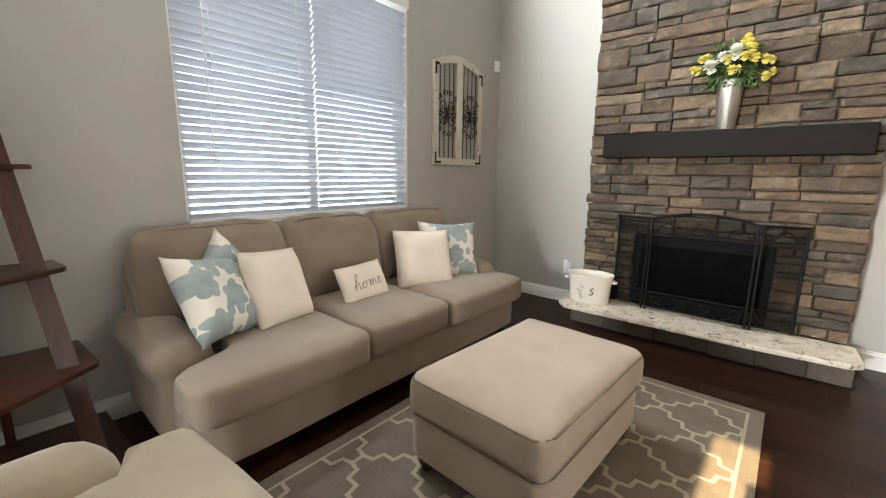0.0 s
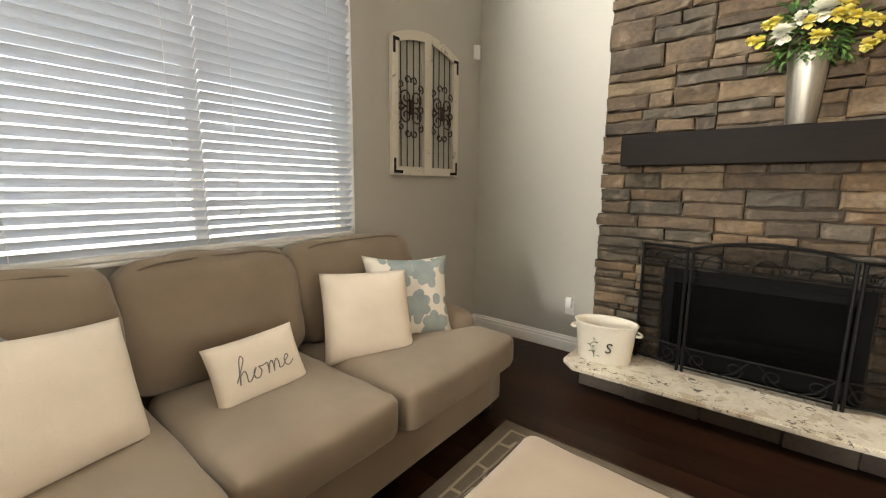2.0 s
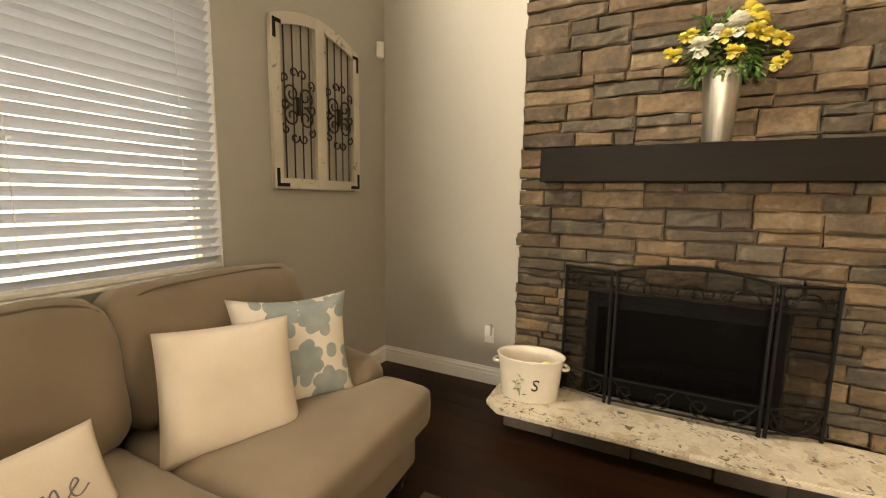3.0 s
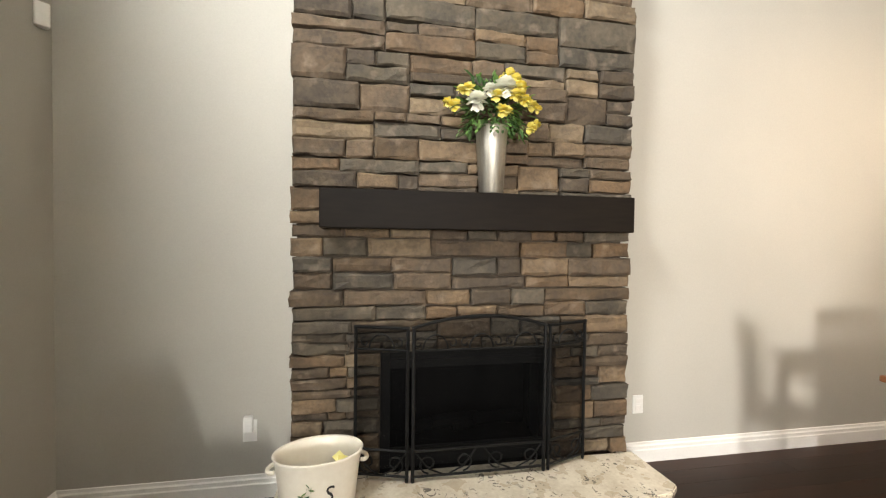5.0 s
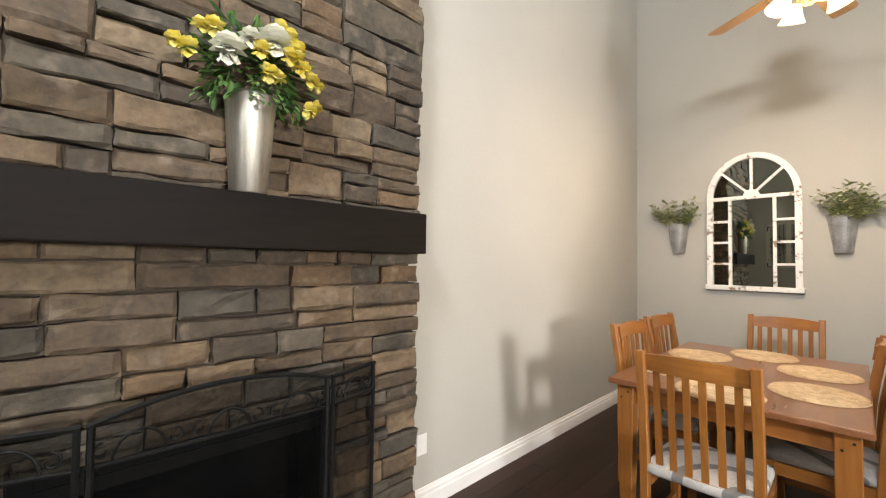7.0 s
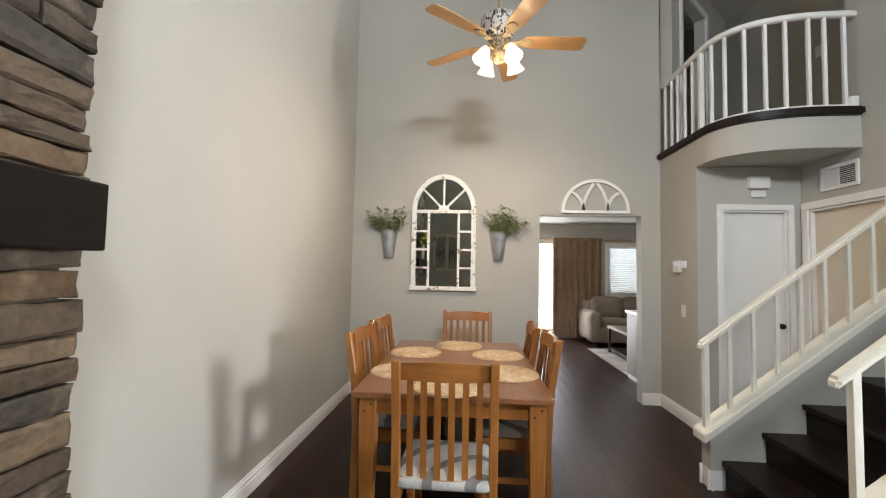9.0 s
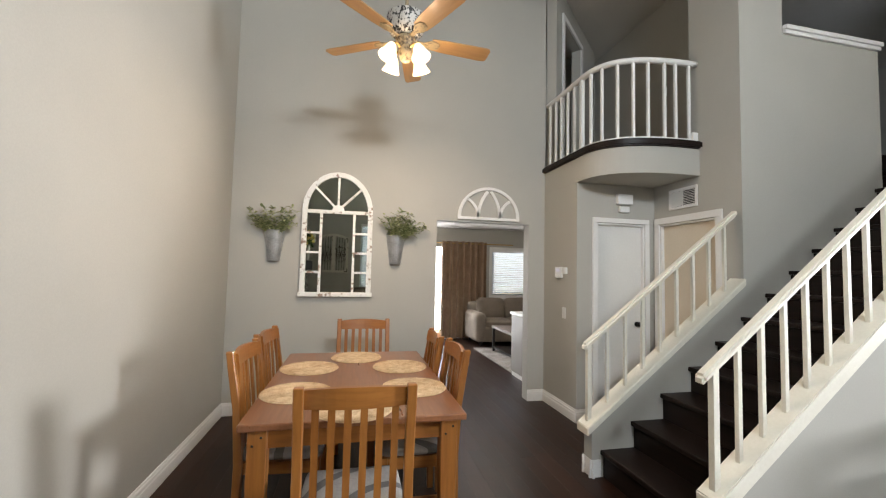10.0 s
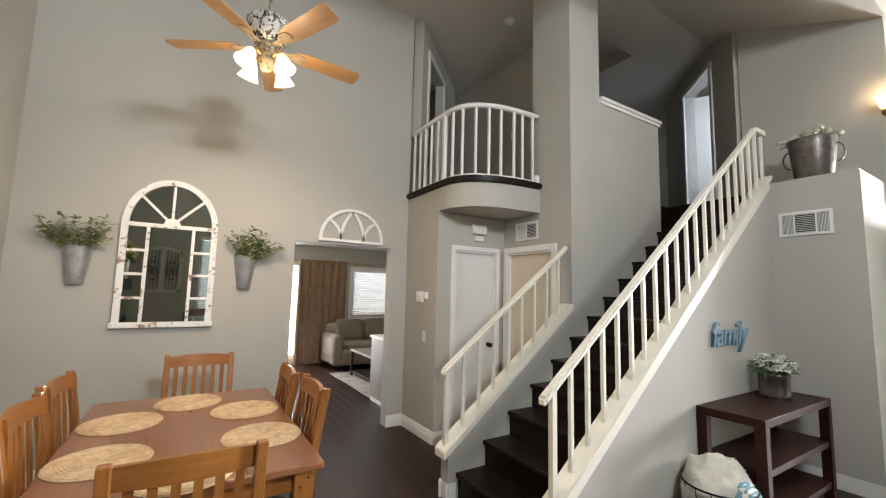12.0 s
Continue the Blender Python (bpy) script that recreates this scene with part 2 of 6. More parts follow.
DISTRESS = material("distressed_white_wood", (0.13, 0.09, 0.06), (0.60, 0.56, 0.48), 8, 38, 0.7, 0.08, 0.4, low=0.34, high=0.41)
CHIPPED = material("chipped_white_frame", (0.28, 0.19, 0.14), (0.80, 0.79, 0.76), 6, 30, 0.65, 0.08, 0.4, low=0.385, high=0.45)
ENAMEL = material("cream_enamel", (0.70, 0.65, 0.55), (0.78, 0.74, 0.65), 4, 40, 0.3, 0.05, 0.05)
LINEN = material("cream_pillow_linen", (0.66, 0.58, 0.48), (0.76, 0.68, 0.58), 6, 380, 0.95, 0.03, 0.5, bump_dist=0.0008)
STRAW = material("woven_straw", (0.42, 0.285, 0.155), (0.68, 0.52, 0.33), 22, 130, 0.85, 0.05, 0.8, bump_dist=0.003)
LEAF = material("green_leaf", (0.03, 0.085, 0.02), (0.11, 0.22, 0.05), 20, 60, 0.55, 0.1, 0.1, random_mix=0.6, island=True)
SAGE = material("sage_leaf", (0.22, 0.26, 0.115), (0.48, 0.50, 0.27), 20, 60, 0.6, 0.1, 0.1, random_mix=0.6, island=True)
YELLOW = material("yellow_petal", (0.76, 0.62, 0.09), (0.85, 0.80, 0.34), 30, 80, 0.6, 0.05, 0.1, random_mix=0.5, island=True)
WHITEPET = material("white_petal", (0.74, 0.74, 0.62), (0.82, 0.82, 0.74), 30, 80, 0.6, 0.05, 0.1)
SIGNBLUE = material("distressed_blue_metal", (0.10, 0.18, 0.23), (0.18, 0.29, 0.36), 12, 60, 0.55, 0.1, 0.2)
FUR = material("cream_faux_fur", (0.68, 0.63, 0.53), (0.82, 0.79, 0.70), 14, 160, 0.98, 0.02, 0.9, bump_dist=0.01)
FANBL = wood("maple_fan_blade", (0.36, 0.20, 0.08), (0.50, 0.30, 0.13), 0, 0.4, 0.2)
FANMET = material("antique_gold_fan_metal", (0.07, 0.05, 0.03), (0.32, 0.25, 0.15), 26, 60, 0.5, 0.1, 0.4, low=0.40, high=0.54)
FANLAT = material("pierced_white_fan_housing", (0.012, 0.011, 0.010), (0.50, 0.48, 0.44), 34, 70, 0.5, 0.1, 0.5, low=0.45, high=0.50)
BRASS = material("aged_brass", (0.30, 0.19, 0.07), (0.48, 0.32, 0.12), 10, 60, 0.35, 0.1, 0.1, metal=0.9)
DARK = material("dark_void", (0.01, 0.01, 0.01), (0.02, 0.02, 0.02), 5, 40, 0.8, 0.05, 0.0)
CURTAIN = material("brown_curtain", (0.26, 0.17, 0.105), (0.34, 0.235, 0.15), 6, 200, 0.9, 0.05, 0.3)
FAMSOFA = material("taupe_family_sofa_fabric", (0.19, 0.155, 0.12), (0.25, 0.205, 0.16), 5, 200, 0.9, 0.05, 0.3)
RUGGREY = material("grey_shag_rug", (0.20, 0.18, 0.165), (0.42, 0.39, 0.36), 5, 40, 0.95, 0.03, 0.6, bump_dist=0.006)
INK = material("charcoal_ink", (0.14, 0.13, 0.13), (0.22, 0.21, 0.20), 10, 60, 0.8, 0.05, 0.0)
BLACKINK = material("black_ink", (0.012, 0.012, 0.012), (0.02, 0.02, 0.02), 10, 60, 0.7, 0.05, 0.0)


def nodes_of(m):
    return m.node_tree.nodes, m.node_tree.links.new, m.node_tree.nodes["Principled BSDF"]


def math_node(nt, op, a, b=None, c=None):
    n = nt.nodes.new("ShaderNodeMath")
    n.operation = op
    for i, v in enumerate((a, b, c)):
        if v is None:
            continue
        if isinstance(v, (int, float)):
            n.inputs[i].default_value = v
        else:
            nt.links.new(v, n.inputs[i])
    return n.outputs[0]


def add_mask(m, fac, color):
    """Lays a second colour over a material where fac is 1."""
    N, L, b = nodes_of(m)
    src = b.inputs["Base Color"].links[0].from_socket
    mix = N.new("ShaderNodeMix")
    mix.data_type = "RGBA"
    L(fac, mix.inputs[0])
    L(src, mix.inputs[6])
    mix.inputs[7].default_value = (*color, 1)
    L(mix.outputs[2], b.inputs["Base Color"])


def rug_material():
    m = material("trellis_rug_pile", (0.108, 0.086, 0.062), (0.152, 0.124, 0.092), 7, 170, 0.97, 0.02, 0.8, bump_dist=0.004)
    nt = m.node_tree
    co = nt.nodes.new("ShaderNodeTexCoord")
    sp = nt.nodes.new("ShaderNodeSeparateXYZ")
    nt.links.new(co.outputs["Object"], sp.inputs[0])
    M = lambda op, a, b=None: math_node(nt, op, a, b)
    x, y = M("DIVIDE", M("SUBTRACT", sp.outputs[0], 0.335), 0.37), M("DIVIDE", M("SUBTRACT", sp.outputs[1], 0.115), 0.40)
    s, t = M("ADD", x, y), M("SUBTRACT", x, y)

    def zigzag(along, across):
        # a line family that steps from side to side between the crossings
        wob = M("MULTIPLY", M("ARCSINE", M("SINE", M("MULTIPLY", across, 6 * math.pi))), 0.038)
        step = M("MULTIPLY", M("SINE", M("MULTIPLY", across, 2 * math.pi)), 0.03)
        q = M("FRACT", M("ADD", M("ADD", along, 20.5), M("ADD", wob, step)))
        return M("LESS_THAN", M("ABSOLUTE", M("SUBTRACT", q, 0.5)), 0.043)

    line = M("MAXIMUM", zigzag(s, t), zigzag(t, s))
    ax = M("ABSOLUTE", sp.outputs[0])
    ay = M("ABSOLUTE", sp.outputs[1])
    inside = M("MULTIPLY", M("LESS_THAN", ax, 0.72), M("LESS_THAN", ay, 1.155))
    inner = M("MULTIPLY", M("LESS_THAN", ax, 0.706), M("LESS_THAN", ay, 1.141))
    border = M("SUBTRACT", inside, inner)
    fac = M("MAXIMUM", M("MULTIPLY", line, inner), border)
    add_mask(m, fac, (0.31, 0.262, 0.195))
    return m


def floral_material(name, blot, fineness=1.0):
    """White cotton with blotted flower heads and leaves."""
    m = material(name, (0.70, 0.66, 0.58), (0.78, 0.74, 0.67), 5, 380, 0.95, 0.03, 0.4, bump_dist=0.0008)
    nt = m.node_tree
    M = lambda op, a, b=None: math_node(nt, op, a, b)
    co = nt.nodes.new("ShaderNodeTexCoord")
    sp = nt.nodes.new("ShaderNodeSeparateXYZ")
    nt.links.new(co.outputs["Object"], sp.inputs[0])
    flat = nt.nodes.new("ShaderNodeCombineXYZ")
    nt.links.new(sp.outputs[0], flat.inputs[0])
    nt.links.new(sp.outputs[2], flat.inputs[1])
    masks = []
    for scale, radius, lobes, seed in ((6.0, 0.47, 6.0, 0.0), (10.0, 0.30, 2.0, 3.7)):
        vo = nt.nodes.new("ShaderNodeTexVoronoi")
        vo.voronoi_dimensions = "2D"
        vo.inputs["Scale"].default_value, vo.inputs["Randomness"].default_value = scale * fineness, 0.75
        off = nt.nodes.new("ShaderNodeMapping")
        off.inputs["Location"].default_value = (seed, seed * 0.6, 0)
        nt.links.new(flat.outputs[0], off.inputs[0])
        nt.links.new(off.outputs[0], vo.inputs["Vector"])
        dv = nt.nodes.new("ShaderNodeVectorMath")
        dv.operation = "SUBTRACT"
        nt.links.new(off.outputs[0], dv.inputs[0])
        nt.links.new(vo.outputs["Position"], dv.inputs[1])
        d2 = nt.nodes.new("ShaderNodeSeparateXYZ")
        nt.links.new(dv.outputs[0], d2.inputs[0])
        ang = M("ARCTAN2", d2.outputs[1], d2.outputs[0])
        pet = M("MULTIPLY", M("ABSOLUTE", M("SINE", M("MULTIPLY", ang, lobes / 2))), 0.28)
        edge = M("MULTIPLY", M("ADD", pet, 0.72), radius)
        masks.append(M("LESS_THAN", vo.outputs["Distance"], edge))
    fac = M("MAXIMUM", masks[0], masks[1])
    wash = nt.nodes.new("ShaderNodeTexNoise")
    wash.inputs["Scale"].default_value = 14
    nt.links.new(co.outputs["Object"], wash.inputs["Vector"])
    add_mask(m, M("MULTIPLY", fac, M("ADD", M("MULTIPLY", wash.outputs[0], 0.5), 0.62)), blot)
    return m


def seat_material():
    """Pale grey seat cloth with broad dark woven arcs."""
    m = material("grey_seat_fabric", (0.33, 0.32, 0.30), (0.50, 0.48, 0.45), 7, 90, 0.9, 0.05, 0.3)
    nt = m.node_tree
    co = nt.nodes.new("ShaderNodeTexCoord")
    off = nt.nodes.new("ShaderNodeMapping")
    off.inputs["Location"].default_value = (0.26, 0.20, 0)
    nt.links.new(co.outputs["Object"], off.inputs[0])
    wv = nt.nodes.new("ShaderNodeTexWave")
    wv.wave_type, wv.rings_direction = "RINGS", "Z"
    wv.inputs["Scale"].default_value, wv.inputs["Distortion"].default_value, wv.inputs["Detail"].default_value = 1.7, 1.4, 1.0
    nt.links.new(off.outputs[0], wv.inputs["Vector"])
    add_mask(m, math_node(nt, "MULTIPLY", math_node(nt, "GREATER_THAN", wv.outputs[1], 0.86), 0.7), (0.055, 0.05, 0.048))
    return m


def granite_material():
    m = material("cream_granite", (0.56, 0.50, 0.40), (0.74, 0.69, 0.58), 9, 60, 0.16, 0.05, 0.03, coat=0.3)
    nt = m.node_tree
    co = nt.nodes.new("ShaderNodeTexCoord")
    a = nt.nodes.new("ShaderNodeTexNoise")
    a.inputs["Scale"].default_value, a.inputs["Detail"].default_value, a.inputs["Distortion"].default_value = 22, 6, 1.6
    nt.links.new(co.outputs["Object"], a.inputs["Vector"])
    fac = math_node(nt, "LESS_THAN", a.outputs[0], 0.405)
    c = nt.nodes.new("ShaderNodeTexNoise")
    c.inputs["Scale"].default_value, c.inputs["Detail"].default_value = 10, 5
    nt.links.new(co.outputs["Object"], c.inputs["Vector"])
    add_mask(m, math_node(nt, "MULTIPLY", math_node(nt, "GREATER_THAN", c.outputs[0], 0.58), 0.5), (0.42, 0.33, 0.22))
    g = nt.nodes.new("ShaderNodeTexNoise")
    g.inputs["Scale"].default_value, g.inputs["Detail"].default_value = 6.5, 3
    nt.links.new(co.outputs["Object"], g.inputs["Vector"])
    clump = math_node(nt, "MINIMUM", math_node(nt, "MAXIMUM", math_node(nt, "MULTIPLY", math_node(nt, "SUBTRACT", g.outputs[0], 0.44), 9.0), 0.0), 1.0)
    add_mask(m, math_node(nt, "MULTIPLY", math_node(nt, "MULTIPLY", fac, clump), 0.85), (0.085, 0.078, 0.072))
    return m


def stone_material():
    """Cultured ledge stone: each piece its own tint, from tan to brown and slate."""
    m = material("ledge_stone", (0.44, 0.44, 0.435), (1.06, 1.03, 0.96), 7, 40, 0.85, 0.06, 0.7, bump_dist=0.008, low=0.36, high=0.67, world=True)
    nt = m.node_tree
    N, L, b = nodes_of(m)
    src = b.inputs["Base Color"].links[0].from_socket
    info = N.new("ShaderNodeObjectInfo")
    ramp = N.new("ShaderNodeValToRGB")
    cr = ramp.color_ramp
    cr.interpolation = "CONSTANT"
    tints = [(0.102, 0.070, 0.043), (0.178, 0.124, 0.077), (0.090, 0.074, 0.054), (0.124, 0.083, 0.051), (0.086, 0.062, 0.041), (0.076, 0.065, 0.051), (0.190, 0.142, 0.094), (0.110, 0.079, 0.053), (0.102, 0.085, 0.064), (0.140, 0.100, 0.067), (0.080, 0.061, 0.044), (0.154, 0.101, 0.059)]
    while len(cr.elements) < len(tints):
        cr.elements.new(0.5)
    for i, c in enumerate(tints):
        cr.elements[i].position = i / len(tints)
        cr.elements[i].color = (*c, 1)
    L(info.outputs["Random"], ramp.inputs[0])
    mul = N.new("ShaderNodeMix")
    mul.data_type, mul.blend_type = "RGBA", "MULTIPLY"
    mul.inputs[0].default_value = 1
    L(src, mul.inputs[6])
    L(ramp.outputs[0], mul.inputs[7])
    co = N.new("ShaderNodeNewGeometry")
    spot = N.new("ShaderNodeTexNoise")
    spot.inputs["Scale"].default_value, spot.inputs["Detail"].default_value = 11, 3
    L(co.outputs["Position"], spot.inputs["Vector"])
    L(mul.outputs[2], b.inputs["Base Color"])
    add_mask(m, math_node(nt, "MULTIPLY", math_node(nt, "SMOOTH_MIN", math_node(nt, "MAXIMUM", math_node(nt, "MULTIPLY", math_node(nt, "SUBTRACT", spot.outputs[0], 0.58), 5.0), 0.0), 1.0, 0.1), 0.4), (0.34, 0.27, 0.20))
    return m


def glass_material(name, tint=(1, 1, 1), rough=0.0):
    m = bpy.data.materials.new(name)
    m.use_nodes = True
    b = m.node_tree.nodes["Principled BSDF"]
    b.inputs["Base Color"].default_value = (*tint, 1)
    b.inputs["Roughness"].default_value = rough
    b.inputs["Transmission Weight"].default_value = 1.0
    return m


def mirror_material():
    m = bpy.data.materials.new("mirror_silver")
    m.use_nodes = True
    b = m.node_tree.nodes["Principled BSDF"]
    b.inputs["Base Color"].default_value = (0.43, 0.46, 0.42, 1)
    b.inputs["Metallic"].default_value, b.inputs["Roughness"].default_value = 1.0, 0.015
    return m


def slat_material():
    """White vinyl that lets some daylight through."""
    m = material("white_blind_vinyl", (0.60, 0.62, 0.65), (0.66, 0.68, 0.71), 3, 60, 0.45, 0.05, 0.03)
    N, L, b = nodes_of(m)
    tr = N.new("ShaderNodeBsdfTranslucent")
    tr.inputs[0].default_value = (0.70, 0.80, 0.90, 1)
    mx = N.new("ShaderNodeMixShader")
    mx.inputs[0].default_value = 0.16
    L(b.outputs[0], mx.inputs[1])
    L(tr.outputs[0], mx.inputs[2])
    L(mx.outputs[0], N["Material Output"].inputs[0])
    return m


def glow_material(name, color, strength):
    m = bpy.data.materials.new(name)
    m.use_nodes = True
    b = m.node_tree.nodes["Principled BSDF"]
    b.inputs["Base Color"].default_value = (0.8, 0.8, 0.78, 1)
    b.inputs["Emission Color"].default_value = (*color, 1)
    b.inputs["Emission Strength"].default_value = strength
    return m


def mesh_screen_material():
    """Fine woven wire: mostly open."""
    m = material("fine_fire_mesh", (0.003, 0.003, 0.003), (0.006, 0.006, 0.006), 5, 60, 0.7, 0.05, 0.0)
    N, L, b = nodes_of(m)
    tp = N.new("ShaderNodeBsdfTransparent")
    mx = N.new("ShaderNodeMixShader")
    b.inputs["Specular IOR Level"].default_value = 0.02
    mx.inputs[0].default_value = 0.50
    L(tp.outputs[0], mx.inputs[1])
    L(b.outputs[0], mx.inputs[2])
    L(mx.outputs[0], N["Material Output"].inputs[0])
    return m


RUG = rug_material()
FLORAL = floral_material("blue_floral_cotton", (0.25, 0.315, 0.33))
SEATF = seat_material()
GRANITE = granite_material()
STONE = stone_material()
GLASS = glass_material("window_glass")
MIRROR = mirror_material()
SLAT = slat_material()
BULB = glow_material("frosted_lit_glass", (1.0, 0.66, 0.30), 0.5)
RECESS = glow_material("recessed_lamp_glow", (1.0, 0.9, 0.75), 1.4)
MESH = mesh_screen_material()
MORTAR = material("dark_mortar", (0.05, 0.038, 0.028), (0.09, 0.07, 0.052), 9, 60, 0.95, 0.03, 0.5)
HEARTHST = material("slate_hearth_stone", (0.075, 0.060, 0.050), (0.145, 0.118, 0.096), 8, 45, 0.85, 0.05, 0.6, bump_dist=0.004, random_mix=0.3)
THROWBLUE = floral_material("teal_print_cloth", (0.05, 0.22, 0.30), fineness=3.4)


# ---- structure ----
XW, YF, XD, YB = -2.57, 4.375, 3.79, -6.0      # window wall, fireplace wall, far dining wall, entry wall
T = 0.14
TOP = 5.0
LAND = 2.66


def wall_cells(bm, axis, p0, p1, u0, u1, z0, z1, holes=()):
    us = sorted({u0, u1, *[h[0] for h in holes], *[h[1] for h in holes]})
    zs = sorted({z0, z1, *[h[2] for h in holes], *[h[3] for h in holes]})
    for a, b in zip(us, us[1:]):
        run = []
        for c, d in zip(zs, zs[1:]):
            if any(h[0] <= a and b <= h[1] and h[2] <= c and d <= h[3] for h in holes):
                continue
            if run and abs(run[-1][1] - c) < 1e-6:
                run[-1][1] = d
            else:
                run.append([c, d])
        for c, d in run:
            if axis == "x":
                add_box(bm, p0, p1, a, b, c, d)
            else:
                add_box(bm, a, b, p0, p1, c, d)


def wall(name, axis, p0, p1, u0, u1, z0, z1, holes=(), label="greige painted drywall wall", mat=None):
    bm = bmesh.new()
    wall_cells(bm, axis, p0, p1, u0, u1, z0, z1, holes)
    return structure(name, bm, mat or PAINT, label)


WIN = (1.273, 2.99, 0.965, 2.645)
# added wall piece: keeps entry daylight off the plant ledge block's side
wall("wall_entry_blocker", "y", -2.43, -2.29, -0.05, 0.32, 0, 2.2, [], "greige light-blocking wall added beside the entry")
# unseen added wall: shades the sofa corner from the entry daylight
wall("wall_entry_shader", "y", -2.3, -2.18, XW, -1.64, 0, 5.4, [], "unseen greige wall added to shade the sofa corner")
wall("wall_window", "x", XW - T, XW, YB - T, YF + T, 0, 5.4, [WIN, (1.25, 2.75, 3.35, 4.1)], "greige painted wall around the blind-covered window")
wall("wall_fireplace", "y", YF, YF + T, XW, 8.3, 0, 5.4, [(-1.0, -0.06, 0.1, 0.80)], "greige painted wall behind the stone fireplace")
OPEN = (1.18, 2.273, 0.0, 2.018)
wall("wall_dining", "x", XD, XD + T, 0.98, YF, 0, 5.4, [OPEN], "greige painted dining wall with a square opening")
ENTRYWIN = (-2.4, -0.9, 0.9, 2.6)
HIGHWIN = (-0.23, -0.01, 3.745, 4.095)
wall("wall_entry", "y", YB - T, YB, XW, 1.45, 0, 5.4, [ENTRYWIN, HIGHWIN], "plain painted entry wall behind the walker")
wall("wall_entry_low", "y", -2.58, -2.44, 1.2, XD + T, 0, LAND - 0.2, label="plain wall below the landing")
wall("wall_bedroom_side", "x", 1.06, 1.2, YB, -2.44, 0, 5.3, label="plain wall between entry and bedroom")
# alcove under the balcony
wall("wall_thermostat", "y", 0.84, 0.98, 3.08, XD + T, 0, 2.384, label="greige wall with thermostat and switch")
wall("wall_closet", "x", 3.08, 3.08 + T, 0.075, 0.84, 0, LAND - 0.28, [(0.20, 0.76, 0.0, 1.985)], "greige alcove wall with a white door")
wall("wall_column", "y", -0.065, 0.075, 2.09, 3.08 + T, 0, LAND, [(2.332, 3.0, 0.0, 1.98)], "greige wall with a cream door below the balcony")
wall("wall_column_upper", "y", -0.065, 0.075, 2.09, 2.61, LAND, TOP, label="greige column beside the balcony")
# wall along the stairs: full height, then a half wall
wall("wall_stair_side", "x", 2.09, 2.23, -0.385, -0.065, 0, TOP, label="greige column wall along the stairs")
wall("half_wall", "x", 2.09, 2.23, -1.49, -0.385, 0, 3.60, label="greige half wall along the upper stairs")
bm = bmesh.new()
add_box(bm, 2.055, 2.265, -1.515, -0.39, 3.602, 3.64, bevel=0.006)
add_box(bm, 2.068, 2.252, -1.505, -0.39, 3.565, 3.601, bevel=0.006)
structure("half_wall_cap", bm, TRIM, "white moulded cap on the half wall", "trim")
# niche block with plant ledge
wall("niche_block", "y", -2.29, -1.46, 0.395, 1.03, 0, 2.635, label="greige plant ledge block with an air vent")
wall("wall_niche_back", "y", -2.43, -2.29, 0.32, 1.53, 0, TOP + 0.3, label="greige wall above the plant ledge")
bm = bmesh.new()
wall_cells(bm, "y", -0.07, 0.07, 0.0, 2.4, LAND - 0.2, TOP + 0.3, [(0.62, 1.5, LAND, 4.7)])
bmesh.ops.transform(bm, matrix=pose(1.53, -2.33, 0, 0, 0, -43.5), verts=bm.verts)
structure("wall_landing", bm, PAINT, "greige landing wall with an open bedroom door")
bm = bmesh.new()
for a, b in ((0.55, 0.62), (1.5, 1.57)):
    add_box(bm, a, b, 0.072, 0.095, LAND, 4.7, bevel=0.004)
    add_box(bm, a + (0.055 if a < 1 else 0), b - (0 if a < 1 else 0.055), -0.075, 0.07, LAND, 4.695)
add_box(bm, 0.55, 1.57, 0.072, 0.096, 4.702, 4.77, bevel=0.004)
bmesh.ops.transform(bm, matrix=pose(1.53, -2.33, 0, 0, 0, -43.5), verts=bm.verts)
structure("landing_door_trim", bm, TRIM, "white casing round the bedroom doorway", "trim")
wall("wall_bedroom", "y", -5.4, -5.26, 1.2, 5.5, LAND - 0.2, TOP + 0.3, label="pale bedroom wall seen through a doorway", mat=DOORW)
# unseen end closure, added so no outside light leaks onto the landing
wall("wall_bedroom_leak_stop", "x", 5.5, 5.64, -5.4, -1.6, LAND - 0.2, TOP + 0.3, label="plain unseen wall added to keep outside light off the landing")
# landing and stairs
structure("landing_floor", boxed(1.03, 5.6, -5.3, -1.905, LAND - 0.2, LAND), STAIRW, "dark wood upper landing", "floor")
# upper hall behind the balcony
bm = bmesh.new()
wall_cells(bm, "y", -0.06, 0.06, 0.0, 1.9, LAND, TOP, [(0.28, 1.06, LAND, 4.66)])
bmesh.ops.transform(bm, matrix=pose(3.80, 0.90, 0, 0, 0, -46), verts=bm.verts)
structure("wall_hall_door", bm, PAINT, "greige upper hall wall with a doorway")
bm = bmesh.new()
for a, b in ((0.21, 0.28), (1.06, 1.13)):
    add_box(bm, a, b, -0.085, -0.062, LAND, 4.66, bevel=0.004)
add_box(bm, 0.21, 1.13, -0.086, -0.062, 4.662, 4.73, bevel=0.004)
add_box(bm, 0.282, 0.31, -0.06, 0.06, LAND, 4.66)
bmesh.ops.transform(bm, matrix=pose(3.80, 0.90, 0, 0, 0, -46), verts=bm.verts)
structure("hall_door_trim", bm, TRIM, "white casing of the upper hall doorway", "trim")
wall("wall_hall_back", "y", -0.80, -0.66, 2.55, 5.3, LAND, TOP, label="shaded upper hall wall with a switch")
wall("wall_hall_room", "x", 5.3, 5.44, -1.6, 1.6, LAND, TOP, label="plain room wall behind the hall doorway")
